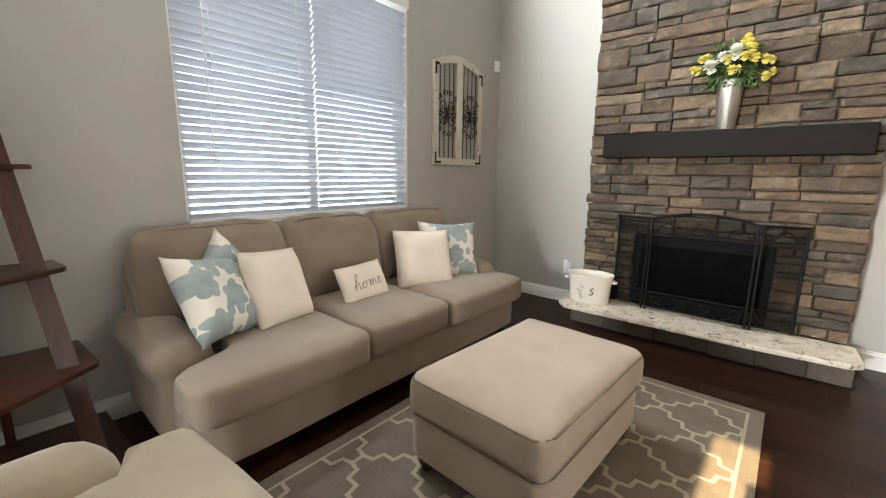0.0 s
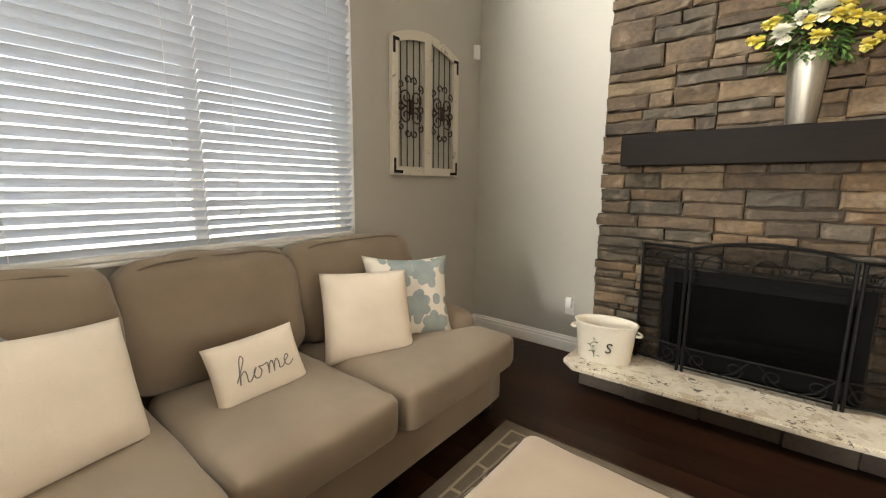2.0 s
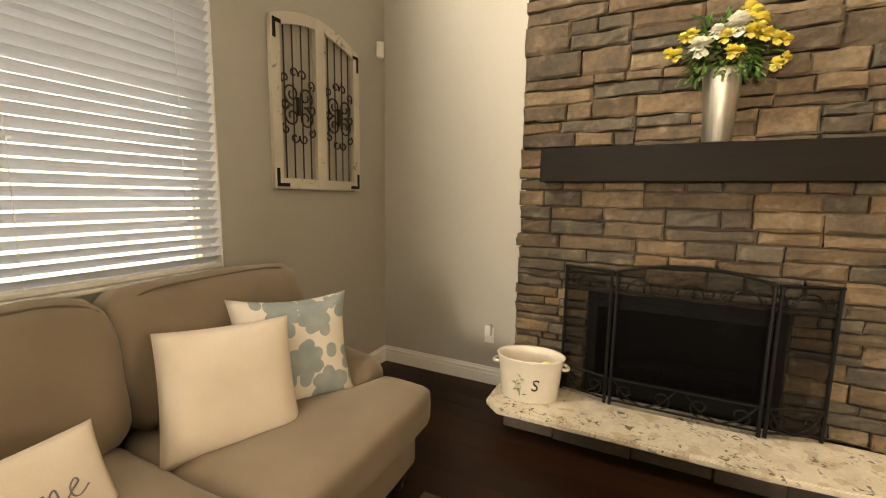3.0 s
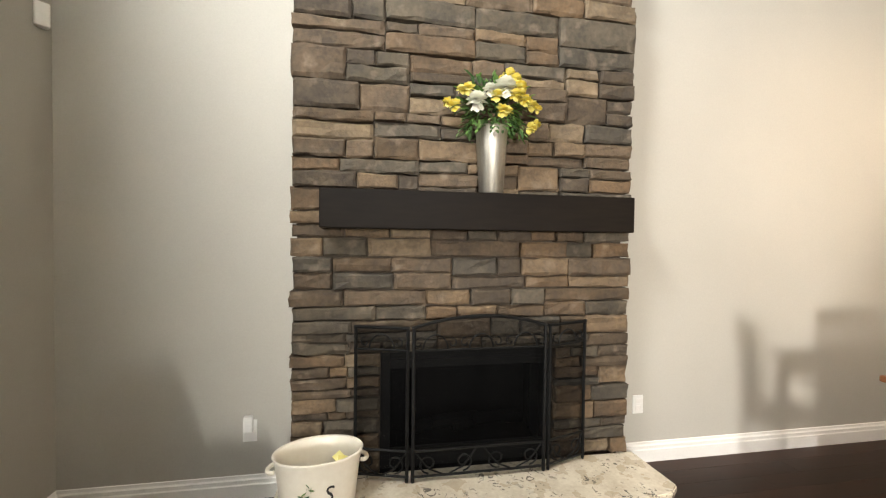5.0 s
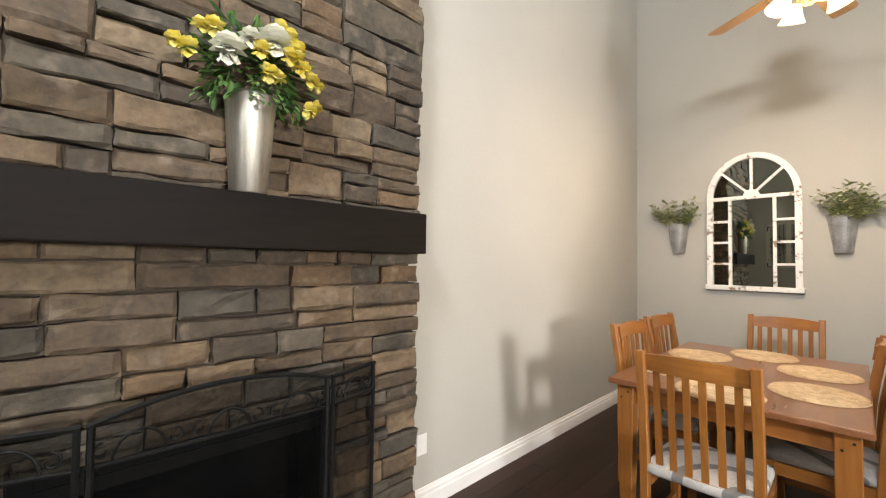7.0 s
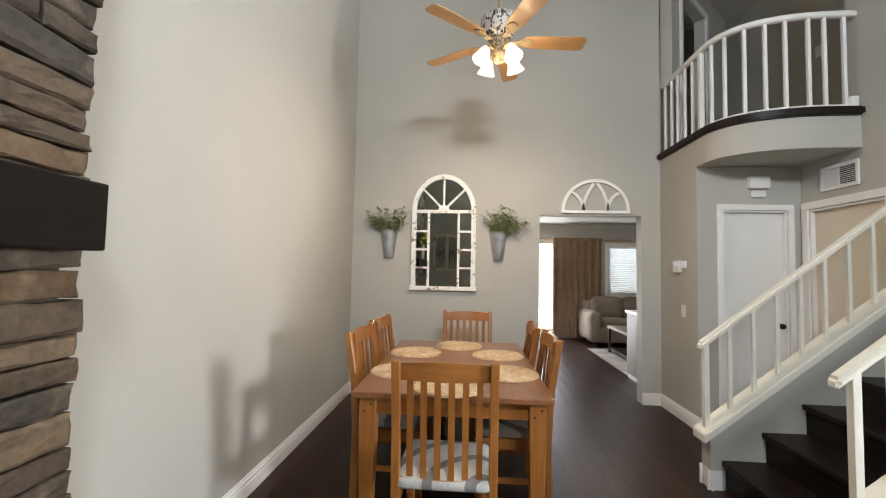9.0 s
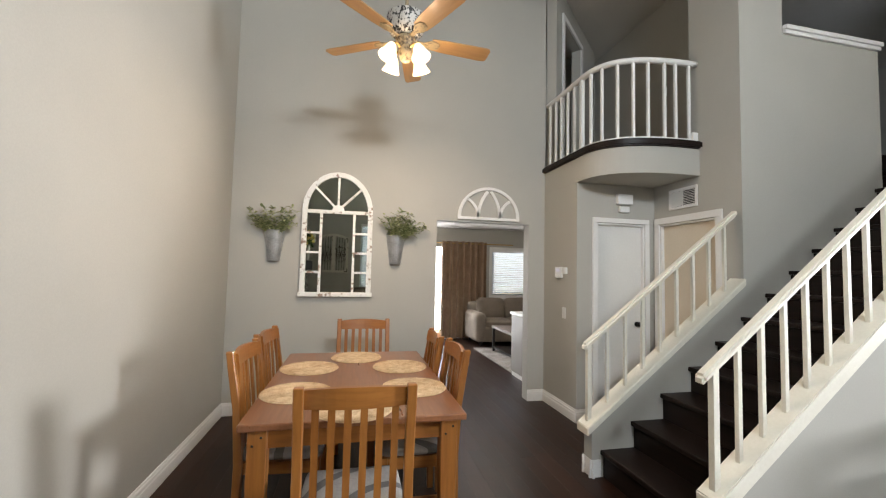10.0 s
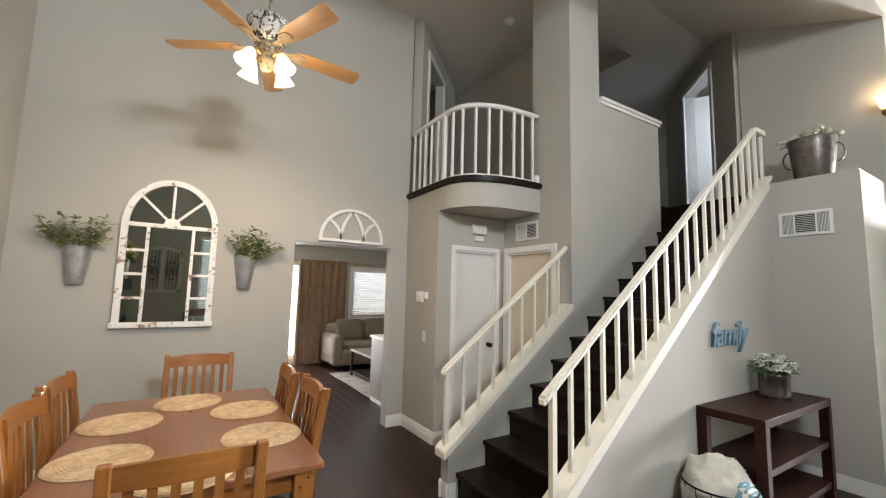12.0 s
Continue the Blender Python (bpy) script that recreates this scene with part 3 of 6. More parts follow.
structure("hall_floor", boxed(2.23, 5.4, -1.90, -0.066, LAND - 0.13, LAND), STAIRW, "dark wood upper hall floor", "floor")

# balcony with a rounded corner
def balcony_line(off=0.0, n=22):
    pts = [(XD, 0.98 + off)]
    cx, cy, a, b = 3.03, 0.077, 0.53 + off, 0.903 + off
    for i in range(n + 1):
        t = math.pi / 2 * i / n
        pts.append((cx - a * math.sin(t) ** (2 / 2.7), cy + b * math.cos(t) ** (2 / 2.7)))
    return pts


outline = balcony_line()
bm = bmesh.new()
add_prism(bm, outline + [(XD, 0.077)], "z", 2.385, 2.632)
structure("balcony_fascia", bm, PAINT, "curved greige balcony underside and fascia", "balcony")
bm = bmesh.new()
add_prism(bm, balcony_line(0.035) + [(XD, 0.077)], "z", 2.634, 2.70)
bmesh.ops.bevel(bm, geom=[e for e in bm.edges if abs(e.verts[0].co.z - e.verts[1].co.z) < 1e-5], offset=0.012, segments=2, affect="EDGES")
structure("balcony_nosing", bm, STAIRW, "dark espresso wood edge of the curved balcony", "balcony")

# ceilings: flat over the stairs and dining end, sloping down to the window side
bm = bmesh.new()
add_prism(bm, [(XW - T, 4.15), (0.30, 4.265), (1.99, 5.0), (1.99, 5.2), (0.30, 4.465), (XW - T, 4.35)], "y", YB - T, YF + T)
HX0, HX1, HY0, HY1 = 2.735, 3.50, -2.03, -1.20
for a in ((1.99, HX0, -6.1, YF + T), (HX1, 8.3, -6.1, YF + T), (HX0, HX1, -6.1, HY0), (HX0, HX1, HY1, YF + T)):
    add_box(bm, *a, 5.0, 5.2)
structure("ceiling", bm, CEIL, "high vaulted painted ceiling", "ceiling")
bm = bmesh.new()
add_box(bm, HX0 - 0.06, HX1 + 0.06, HY0 - 0.06, HY1 + 0.06, 5.202, 5.24)
add_box(bm, HX0 + 0.02, HX1 - 0.02, HY0 + 0.02, HY1 - 0.02, 5.19, 5.2, bevel=0.003)
hatch = structure("ceiling_hatch", bm, CEIL, "attic hatch recessed in the ceiling", "ceiling")

# family room shell seen through the opening
wall("wall_family_back", "x", 8.1, 8.24, -2.5, YF, 0, 2.6, [(1.05, 2.9, 0.0, 2.05), (-0.95, 0.11, 0.93, 1.97)], "taupe family room wall with window and slider")
wall("wall_family_side", "y", -2.64, -2.5, XD + T, 8.24, 0, 2.6, label="plain family room side wall")
wall("wall_family_inner", "x", XD + 0.002, XD + T, -2.5, 0.838, 0, LAND - 0.13, label="plain wall between stairs and family room")
structure("family_ceiling", boxed(XD + T, 8.24, -2.64, YF, 2.42, 2.56), CEIL, "flat white family room ceiling", "ceiling")

# ---- stairs ----
RUN, RISE, NOSE = 0.252, 0.19, 1.383
stair = thing("staircase", "dark espresso wooden staircase between cream railings", "staircase", kind="structure")
for k in range(14):
    z = RISE * (k + 1)
    y = NOSE - RUN * k
    wide = 2.088 if k < 11 else 2.23
    part("riser", boxed(1.085, wide, y - 0.045, y - 0.025, z - RISE, z - 0.036), STAIRW, stair)
    part("tread", boxed(1.085, wide, (y - RUN if k < 13 else y) - 0.045, y, z - 0.034, z + (0.003 if k == 13 else 0), bevel=0.008), STAIRW, stair)

SL = 0.77


def near_low(y):
    return 0.277 + SL * (1.56 - y)


# wall under the near stringer
bm = bmesh.new()
add_prism(bm, [(1.50, 0), (1.50, near_low(1.50) + 0.02), (-1.46, near_low(-1.46) + 0.02), (-1.46, 0)], "x", 1.03, 1.083)
structure("wall_under_stairs", bm, PAINT, "greige painted wall under the staircase")
# wall under the far stringer
FSL = 0.773


def far_top(y):
    return 0.398 + FSL * (1.44 - y)


bm = bmesh.new()
add_prism(bm, [(1.452, 0), (1.452, far_top(1.452) - 0.062), (0.077, far_top(0.077) - 0.062), (0.077, 0)], "x", 2.08, 2.18)
structure("wall_far_stringer", bm, PAINT, "low greige wall along the far side of the stairs")


def sloped_bar(y0, z0, y1, z1, x0, x1, h, bevel=0.008):
    bm = bmesh.new()
    add_prism(bm, [(y0, z0), (y0, z0 + h), (y1, z1 + h), (y1, z1)], "x", x0, x1)
    if bevel:
        bmesh.ops.bevel(bm, geom=list(bm.edges), offset=bevel, segments=2, affect="EDGES")
    return bm


def railing(label, x, y0, y1, cap_z, cap_w, cap_h, rail_gap, count, fascia, lead, rail_end, last=0.05):
    """A closed stringer with a cap, square balusters and a handrail that runs level past rail_end."""
    r = thing("stair_railing", label, "railing")
    z1 = cap_z(y1)
    part("stringer_cap", sloped_bar(y0 + 0.03, cap_z(y0 + 0.03) - cap_h, y1, z1 - cap_h, x - cap_w / 2, x + cap_w / 2, cap_h, 0.006), CREAM, r)
    if fascia:
        part("fascia_board", sloped_bar(y0 + 0.02, cap_z(y0 + 0.02) - fascia, y1, z1 - fascia, x - 0.036, x - 0.012, fascia - cap_h - 0.003, 0.004), CREAM, r)
    rz = lambda y: cap_z(max(y, rail_end)) + rail_gap
    part("handrail", sloped_bar(y0 + lead, rz(y0 + lead), rail_end, rz(rail_end), x - 0.032, x + 0.032, 0.05, 0.014), CREAM, r)
    if rail_end > y1 + 0.02:
        part("handrail_return", boxed(x - 0.032, x + 0.032, y1 + 0.002, rail_end + 0.012, rz(y1), rz(y1) + 0.05, bevel=0.014), CREAM, r)
    for i in range(count):
        y = y0 - 0.02 + (y1 + last - (y0 - 0.02)) * i / (count - 1)
        w = 0.017 if i == 0 else 0.012
        part("baluster", boxed(x - w, x + w, y - w, y + w, cap_z(y) - 0.02, rz(y) + 0.012, bevel=0.003), CREAM, r)
    return r


railing("cream painted near stair railing with square balusters", 1.045, 1.49, -1.455, lambda y: near_low(y) + 0.115, 0.125, 0.045, 0.54, 21, 0.135, 0.065, -1.26)
railing("cream painted far stair railing ending at the column", 2.135, 1.465, 0.08, far_top, 0.15, 0.06, 0.528, 9, 0, 0.025, 0.10, 0.135)

# balcony railing
r = thing("balcony_railing", "white curved balcony railing with thin balusters", "railing")
line = balcony_line(-0.035, 40)
dense = []
for a, b in zip(line, line[1:]):
    n = max(1, int((Vector(b) - Vector(a)).length / 0.02))
    dense += [tuple(Vector(a).lerp(Vector(b), i / n)) for i in range(n)]
dense.append(line[-1])
bm = bmesh.new()
add_tube(bm, [(x, y, 3.45) for x, y in dense[::2]], 0.034, 8)
bmesh.ops.scale(bm, vec=(1, 1, 0.8), space=Matrix.Translation((0, 0, -3.45)), verts=bm.verts)
part("handrail", bm, TRIM, r, smooth=True)
part("shoe_rail", tube([(x, y, 2.715) for x, y in dense[::2]], 0.018, 6), TRIM, r)
total = [0.0]
for a, b in zip(dense, dense[1:]):
    total.append(total[-1] + (Vector(b) - Vector(a)).length)
for i in range(14):
    s = total[-1] * (i + 0.35) / 14
    j = next(k for k, q in enumerate(total) if q >= s)
    x, y = dense[j]
    w = 0.02 if i == 5 else 0.0125
    part("baluster", boxed(x - w, x + w, y - w, y + w, 2.702, 3.44, bevel=0.003), TRIM, r)
part("newel_block", boxed(2.505, 2.565, 0.08, 0.14, 2.702, 2.79, bevel=0.006), TRIM, r)

# ---- baseboards ----
BASE = [(0, 0), (0.016, 0), (0.016, 0.075), (0.012, 0.082), (0.012, 0.1), (0.006, 0.108), (0.004, 0.122), (0, 0.125)]


def baseboard(bm, p, q):
    """A moulded skirting from p to q; the room lies to the left of the way."""
    p, q = Vector(p), Vector(q)
    d = (q - p).normalized()
    nrm = Vector((-d.y, d.x))
    rows = []
    for w in (p, q):
        rows.append([bm.verts.new((w.x + nrm.x * o, w.y + nrm.y * o, z)) for o, z in BASE])
    n = len(BASE)
    for i in range(n):
        bm.faces.new((rows[0][i], rows[0][(i + 1) % n], rows[1][(i + 1) % n], rows[1][i]))
    bm.faces.new(rows[0][::-1])
    bm.faces.new(rows[1])


bm = bmesh.new()
for p, q in (((XW + 0.001, YF), (XW + 0.001, -5.95)), ((-1.45, YF - 0.001), (XW, YF - 0.001)), ((XD, YF - 0.001), (0.36, YF - 0.001)),
             ((XD - 0.001, 2.273), (XD - 0.001, YF)), ((XD - 0.001, 0.98), (XD - 0.001, 1.18)), ((XD + T, 1.179), (XD - 0.016, 1.179)), ((3.08, 0.981), (XD, 0.981)),
             ((3.079, 0.815), (3.079, 0.996)), ((2.196, 1.453), (2.064, 1.453)), ((2.181, 0.08), (2.181, 1.469)), ((2.079, 1.469), (2.079, 1.38)),
             ((1.029, 1.51), (1.029, -1.46)), ((1.03, -1.459), (0.395, -1.459)), ((0.394, -1.443), (0.394, -2.29)), ((8.099, -2.4), (8.099, 1.5))):
    baseboard(bm, p, q)
bmesh.ops.recalc_face_normals(bm, faces=bm.faces)
structure("baseboard", bm, TRIM, "white moulded baseboards", "baseboard")

# ---- living room window with blinds ----
win = thing("window_1", "tall sliding window with white frame behind blinds", "window", kind="structure")
y0, y1, z0, z1 = WIN
bm = bmesh.new()
for a in ((y0, y0 + 0.05, z0, z1), (y1 - 0.05, y1, z0, z1), (y0 + 0.05, y1 - 0.05, z0, z0 + 0.05), (y0 + 0.05, y1 - 0.05, z1 - 0.05, z1), (2.10, 2.16, z0 + 0.05, z1 - 0.05)):
    add_box(bm, XW - 0.12, XW - 0.085, *a, bevel=0.004)
part("window_frame", bm, TRIM, win)
bm = bmesh.new()
for a in ((y0 + 0.001, y0 + 0.008, z0, z1), (y1 - 0.008, y1 - 0.001, z0, z1), (y0, y1, z1 - 0.008, z1 - 0.001)):
    add_box(bm, XW - 0.082, XW - 0.002, *a)
part("reveal", bm, TRIM, win)
part("window_sill", boxed(XW - 0.083, XW + 0.02, y0 - 0.0, y1 + 0.0, z0 - 0.002, z0 + 0.014, bevel=0.004), TRIM, win)
for a, b in ((y0 + 0.05, 2.10), (2.16, y1 - 0.05)):
    g = part("pane", boxed(XW - 0.108, XW - 0.102, a, b, z0 + 0.05, z1 - 0.05), GLASS, win)
    g.visible_shadow = False

bl = thing("window_blind", "white two-inch horizontal slat blinds, nearly closed", "blinds")
part("headrail", boxed(XW - 0.055, XW + 0.028, y0 + 0.005, y1 - 0.005, z1 - 0.075, z1 - 0.004, bevel=0.006), TRIM, bl, "white valance")
part("bottom_rail", boxed(XW - 0.05, XW - 0.002, y0 + 0.012, y1 - 0.012, z0 + 0.018, z0 + 0.04, bevel=0.005), TRIM, bl)
sections = ((y0 + 0.012, 2.127), (2.133, y1 - 0.012))
random.seed(4)
slat_mesh = []
for a, b in sections:
    bm = bmesh.new()
    prof = [(-0.026, -0.0015), (-0.013, 0.0012), (0.0, 0.0022), (0.013, 0.0012), (0.026, -0.0015)]
    rows = []
    for y in (a, b):
        rows.append([bm.verts.new((o, y, h)) for o, h in prof] + [bm.verts.new((o, y, h - 0.0028)) for o, h in prof[::-1]])
    n = len(rows[0])
    for i in range(n):
        bm.faces.new((rows[0][i], rows[0][(i + 1) % n], rows[1][(i + 1) % n], rows[1][i]))
    bm.faces.new(rows[0][::-1])
    bm.faces.new(rows[1])
    bmesh.ops.recalc_face_normals(bm, faces=bm.faces)
    me = bpy.data.meshes.new("slat")
    bm.to_mesh(me)
    bm.free()
    me.materials.append(SLAT)
    slat_mesh.append(me)
pitch = 0.0442
count = int((z1 - 0.09 - (z0 + 0.06)) / pitch) + 1
for i in range(count):
    for k, me in enumerate(slat_mesh):
        s = new("slat", me)
        s.parent = bl
        tilt = 39 - 3.0 * (i / count) + random.uniform(-1.5, 1.5) + (1.5 if k else 0)
        s.matrix_basis = pose(XW - 0.026, 0, z0 + 0.062 + pitch * i, 0, -tilt, random.uniform(-0.03, 0.03))
for y in (y0 + 0.20, 2.00, 2.27, y1 - 0.17):
    part("ladder_cord", tube([(XW + 0.001, y, z0 + 0.03), (XW + 0.001, y, z1 - 0.07)], 0.0014, 4), TRIM, bl)
part("tilt_wand", tube([(XW + 0.034, y0 + 0.16, 1.32), (XW + 0.034, y0 + 0.15, z1 - 0.08)], 0.004, 6), TRIM, bl)


# ---- fireplace ----
SX0, SX1, SY = -1.43, 0.378, 4.175
FB = (-1.0, -0.06, 0.19, 0.80)     # firebox opening
fp = thing("stone_fireplace", "floor-to-ceiling fireplace of tan and slate ledge stone", "fireplace", kind="structure")
bm = bmesh.new()
wall_cells(bm, "y", SY + 0.035, YF - 0.001, SX0 + 0.03, SX1 - 0.03, 0, 4.2, [(FB[0], FB[1], 0, FB[3])])
part("backing", bm, MORTAR, fp, "dark recessed mortar backing")
bm = bmesh.new()
add_box(bm, FB[0] - 0.0, FB[1] + 0.0, 4.62, 4.64, 0.1, FB[3] + 0.1)
add_box(bm, FB[0] - 0.02, FB[0], 4.25, 4.62, 0.1, FB[3] + 0.1)
add_box(bm, FB[1], FB[1] + 0.02, 4.25, 4.62, 0.1, FB[3] + 0.1)
add_box(bm, FB[0], FB[1], 4.25, 4.62, 0.12, FB[2])
add_box(bm, FB[0], FB[1], 4.25, 4.62, FB[3] + 0.0, FB[3] + 0.02)
part("firebox", bm, FIREBOX, fp, "sooty black firebox")
bm = bmesh.new()
for a in ((FB[0], FB[0] + 0.05, FB[2], FB[3]), (FB[1] - 0.05, FB[1], FB[2], FB[3]), (FB[0] + 0.05, FB[1] - 0.05, FB[3] - 0.09, FB[3]), (FB[0] + 0.05, FB[1] - 0.05, FB[2], FB[2] + 0.10)):
    add_box(bm, a[0], a[1], 4.20, 4.225, a[2], a[3], bevel=0.003)
add_box(bm, FB[0] + 0.05, FB[1] - 0.05, 4.19, 4.2, FB[3] - 0.05, FB[3] - 0.042)
part("insert_frame", bm, IRON, fp, "black metal firebox frame")
bm = bmesh.new()
for i in range(4):
    add_tube(bm, [(-0.82 + 0.12 * i, 4.40, 0.30 + 0.03 * (i % 2)), (-0.55 + 0.13 * i, 4.44, 0.33)], 0.035, 7)
part("gas_log", bm, FIREBOX, fp)

random.seed(11)


def stone_mesh(w, h, depth):
    """One split-face stone: softened edges and an uneven front, its back at y = 0."""
    bm = bmesh.new()
    nx = max(3, min(6, int(w / 0.06)))
    k = random.uniform(0, 50)
    us = [0, 0.05] + [0.05 + 0.9 * i / nx for i in range(1, nx)] + [0.95, 1]
    vs_ = [0, 0.13, 0.5, 0.87, 1]
    tilt, tip = random.uniform(-0.012, 0.012), random.uniform(-0.008, 0.008)
    g = []
    for u in us:
        col = []
        for v in vs_:
            edge = min(u * w, (1 - u) * w, v * h, (1 - v) * h)
            round_ = 0.010 * (1 - min(1, edge / 0.010)) ** 1.5
            rough = 0.013 * noise.noise(Vector((u * w * 14 + k, v * h * 16, k))) + 0.006 * noise.noise(Vector((u * w * 40, v * h * 40 + k, 0)))
            wob = 0.0035 * noise.noise(Vector((u * 5 + k, v * 5, 2)))
            x = u * w + (wob if 0 < u < 1 else 0.007 * noise.noise(Vector((v * 4, k, u * 9))))
            z = v * h + (0.011 * noise.noise(Vector((u * w * 9, k, v * 7))))
            col.append(bm.verts.new((x, -(depth - round_ + rough + tilt * (u - 0.5) + tip * (v - 0.5)), z)))
        g.append(col)
    for a, b in zip(g, g[1:]):
        for j in range(len(vs_) - 1):
            bm.faces.new((a[j], b[j], b[j + 1], a[j + 1]))
    rim = [c[0] for c in g] + g[-1][1:] + [c[-1] for c in g[-2::-1]] + g[0][-2:0:-1]
    back = [bm.verts.new((v.co.x, 0, v.co.z)) for v in rim]
    n = len(rim)
    for i in range(n):
        bm.faces.new((rim[i], back[i], back[(i + 1) % n], rim[(i + 1) % n]))
    bm.faces.new(back)
    bmesh.ops.recalc_face_normals(bm, faces=bm.faces)
    return bm


JOINT = 0.006
stones = []


def lay(x0, x1, z0, z1):
    stones.append((x0 + JOINT / 2, x1 - JOINT / 2, z0 + JOINT / 2, z1 - JOINT / 2))


def lay_patch(x0, x1, z0, z1, thin):
    """An irregular patch: split along its longer side until single stones are left."""
    w, h = x1 - x0, z1 - z0
    if h > thin[1] or (h > 2 * thin[0] and random.random() < 0.45):
        c = z0 + h * random.uniform(0.36, 0.64)
        lay_patch(x0, x1, z0, c, thin)
        lay_patch(x0, x1, c, z1, thin)
    elif w > thin[2] or (w > 0.6 * thin[2] and w > 2.6 * h and random.random() < 0.4):
        m = x0 + w * random.uniform(0.34, 0.66)
        lay_patch(x0, m, z0, z1, thin)
        lay_patch(m, x1, z0, z1, thin)
    else:
        lay(x0, x1, z0, z1)


def lay_band(x0, x1, z0, z1, lo, hi, thin):
    x = x0
    while x < x1 - 1e-6:
        w = random.uniform(lo, hi)
        if x1 - (x + w) < lo * 0.7:
            w = x1 - x
        lay_patch(x, x + w, z0, z1, thin)
        x += w


# jambs beside the firebox, long thin ledge courses up to the mantel, larger blocks above it
z = 0.192
for h in (0.205, 0.185, FB[3] - 0.582):
    lay_band(SX0, FB[0] - 0.003, z, z + h, 0.2, 0.42, (0.05, 0.105, 0.36))
    lay_band(FB[1] + 0.003, SX1, z, z + h, 0.2, 0.45, (0.05, 0.105, 0.36))
    z += h
for h in (0.17, 0.155, 0.165, 0.16):
    lay_band(SX0, SX1, z, z + h, 0.55, 1.05, (0.06, 0.10, 0.5))
    z += h
while z < 4.0:
    h = random.choice((0.24, 0.30, 0.27, 0.33))
    lay_band(SX0, SX1, z, z + h, 0.28, 0.62, (0.06, 0.185, 0.5))
    z += h
upper = []
for x0, x1, a, b in stones:
    if a > 3.9:
        upper.append((x0, x1, a, b))
        continue
    grow = random.uniform(0.0, 0.018) if (x0 - SX0 < 0.02) else 0.0
    growr = random.uniform(0.0, 0.014) if (SX1 - x1 < 0.02) else 0.0
    dep = random.uniform(0.070, 0.098)
    s = part("stone", stone_mesh(x1 - x0 + grow + growr, b - a, dep), STONE, fp)
    s.location = (x0 - grow, SY + 0.075, a)
bm = bmesh.new()
for x0, x1, a, b in upper:
    add_box(bm, x0, x1, SY + random.uniform(-0.015, 0.01), SY + 0.07, a, b)
part("upper_stones", bm, STONE, fp)
# return sides of the chimney breast
for sx, side in ((SX0, -1), (SX1, 1)):
    z = 0.20
    while z < 3.9:
        h = random.uniform(0.07, 0.15)
        bm = stone_mesh(YF - SY - 0.078, h - JOINT, 0.032)
        s = part("stone", bm, STONE, fp)
        if side < 0:
            s.matrix_basis = pose(sx + 0.03, YF - 0.002, z, 0, 0, -90)
        else:
            s.matrix_basis = pose(sx - 0.03, SY + 0.076, z, 0, 0, 90)
        z += h

mantel = thing("mantel_beam", "thick espresso painted wooden mantel beam on stone", "mantel", kind="structure")
part("beam", boxed(-1.292, 0.319, 4.045, 4.16, 1.43, 1.616, bevel=0.006), MANTEL, mantel)

hearth = thing("hearth", "raised hearth with speckled cream granite slab", "hearth", kind="structure")
part("slab", prism([(-1.485, 4.17), (-1.485, 3.80), (-1.40, 3.72), (-0.2, 3.735), (0.37, 3.785), (0.438, 3.84), (0.42, 4.17)], "z", 0.155, 0.19, 0.007), GRANITE, hearth, "polished cream granite slab with dark flecks")
xs = [-1.41, -1.12, -0.72, -0.36, -0.08, 0.19, 0.41]
for a, b in zip(xs, xs[1:]):
    part("stone", boxed(a + 0.003, b - 0.003, 3.89 + 0.012 * math.sin(a * 40), 4.1, 0.0, 0.153, bevel=0.006), HEARTHST, hearth)
part("backing", boxed(-1.40, 0.39, 3.92, 4.17, 0.0, 0.152), MORTAR, hearth)

# fire screen: three hinged arched panels
fs = thing("fire_screen", "black wrought iron three-panel folding fire screen", "fire screen")


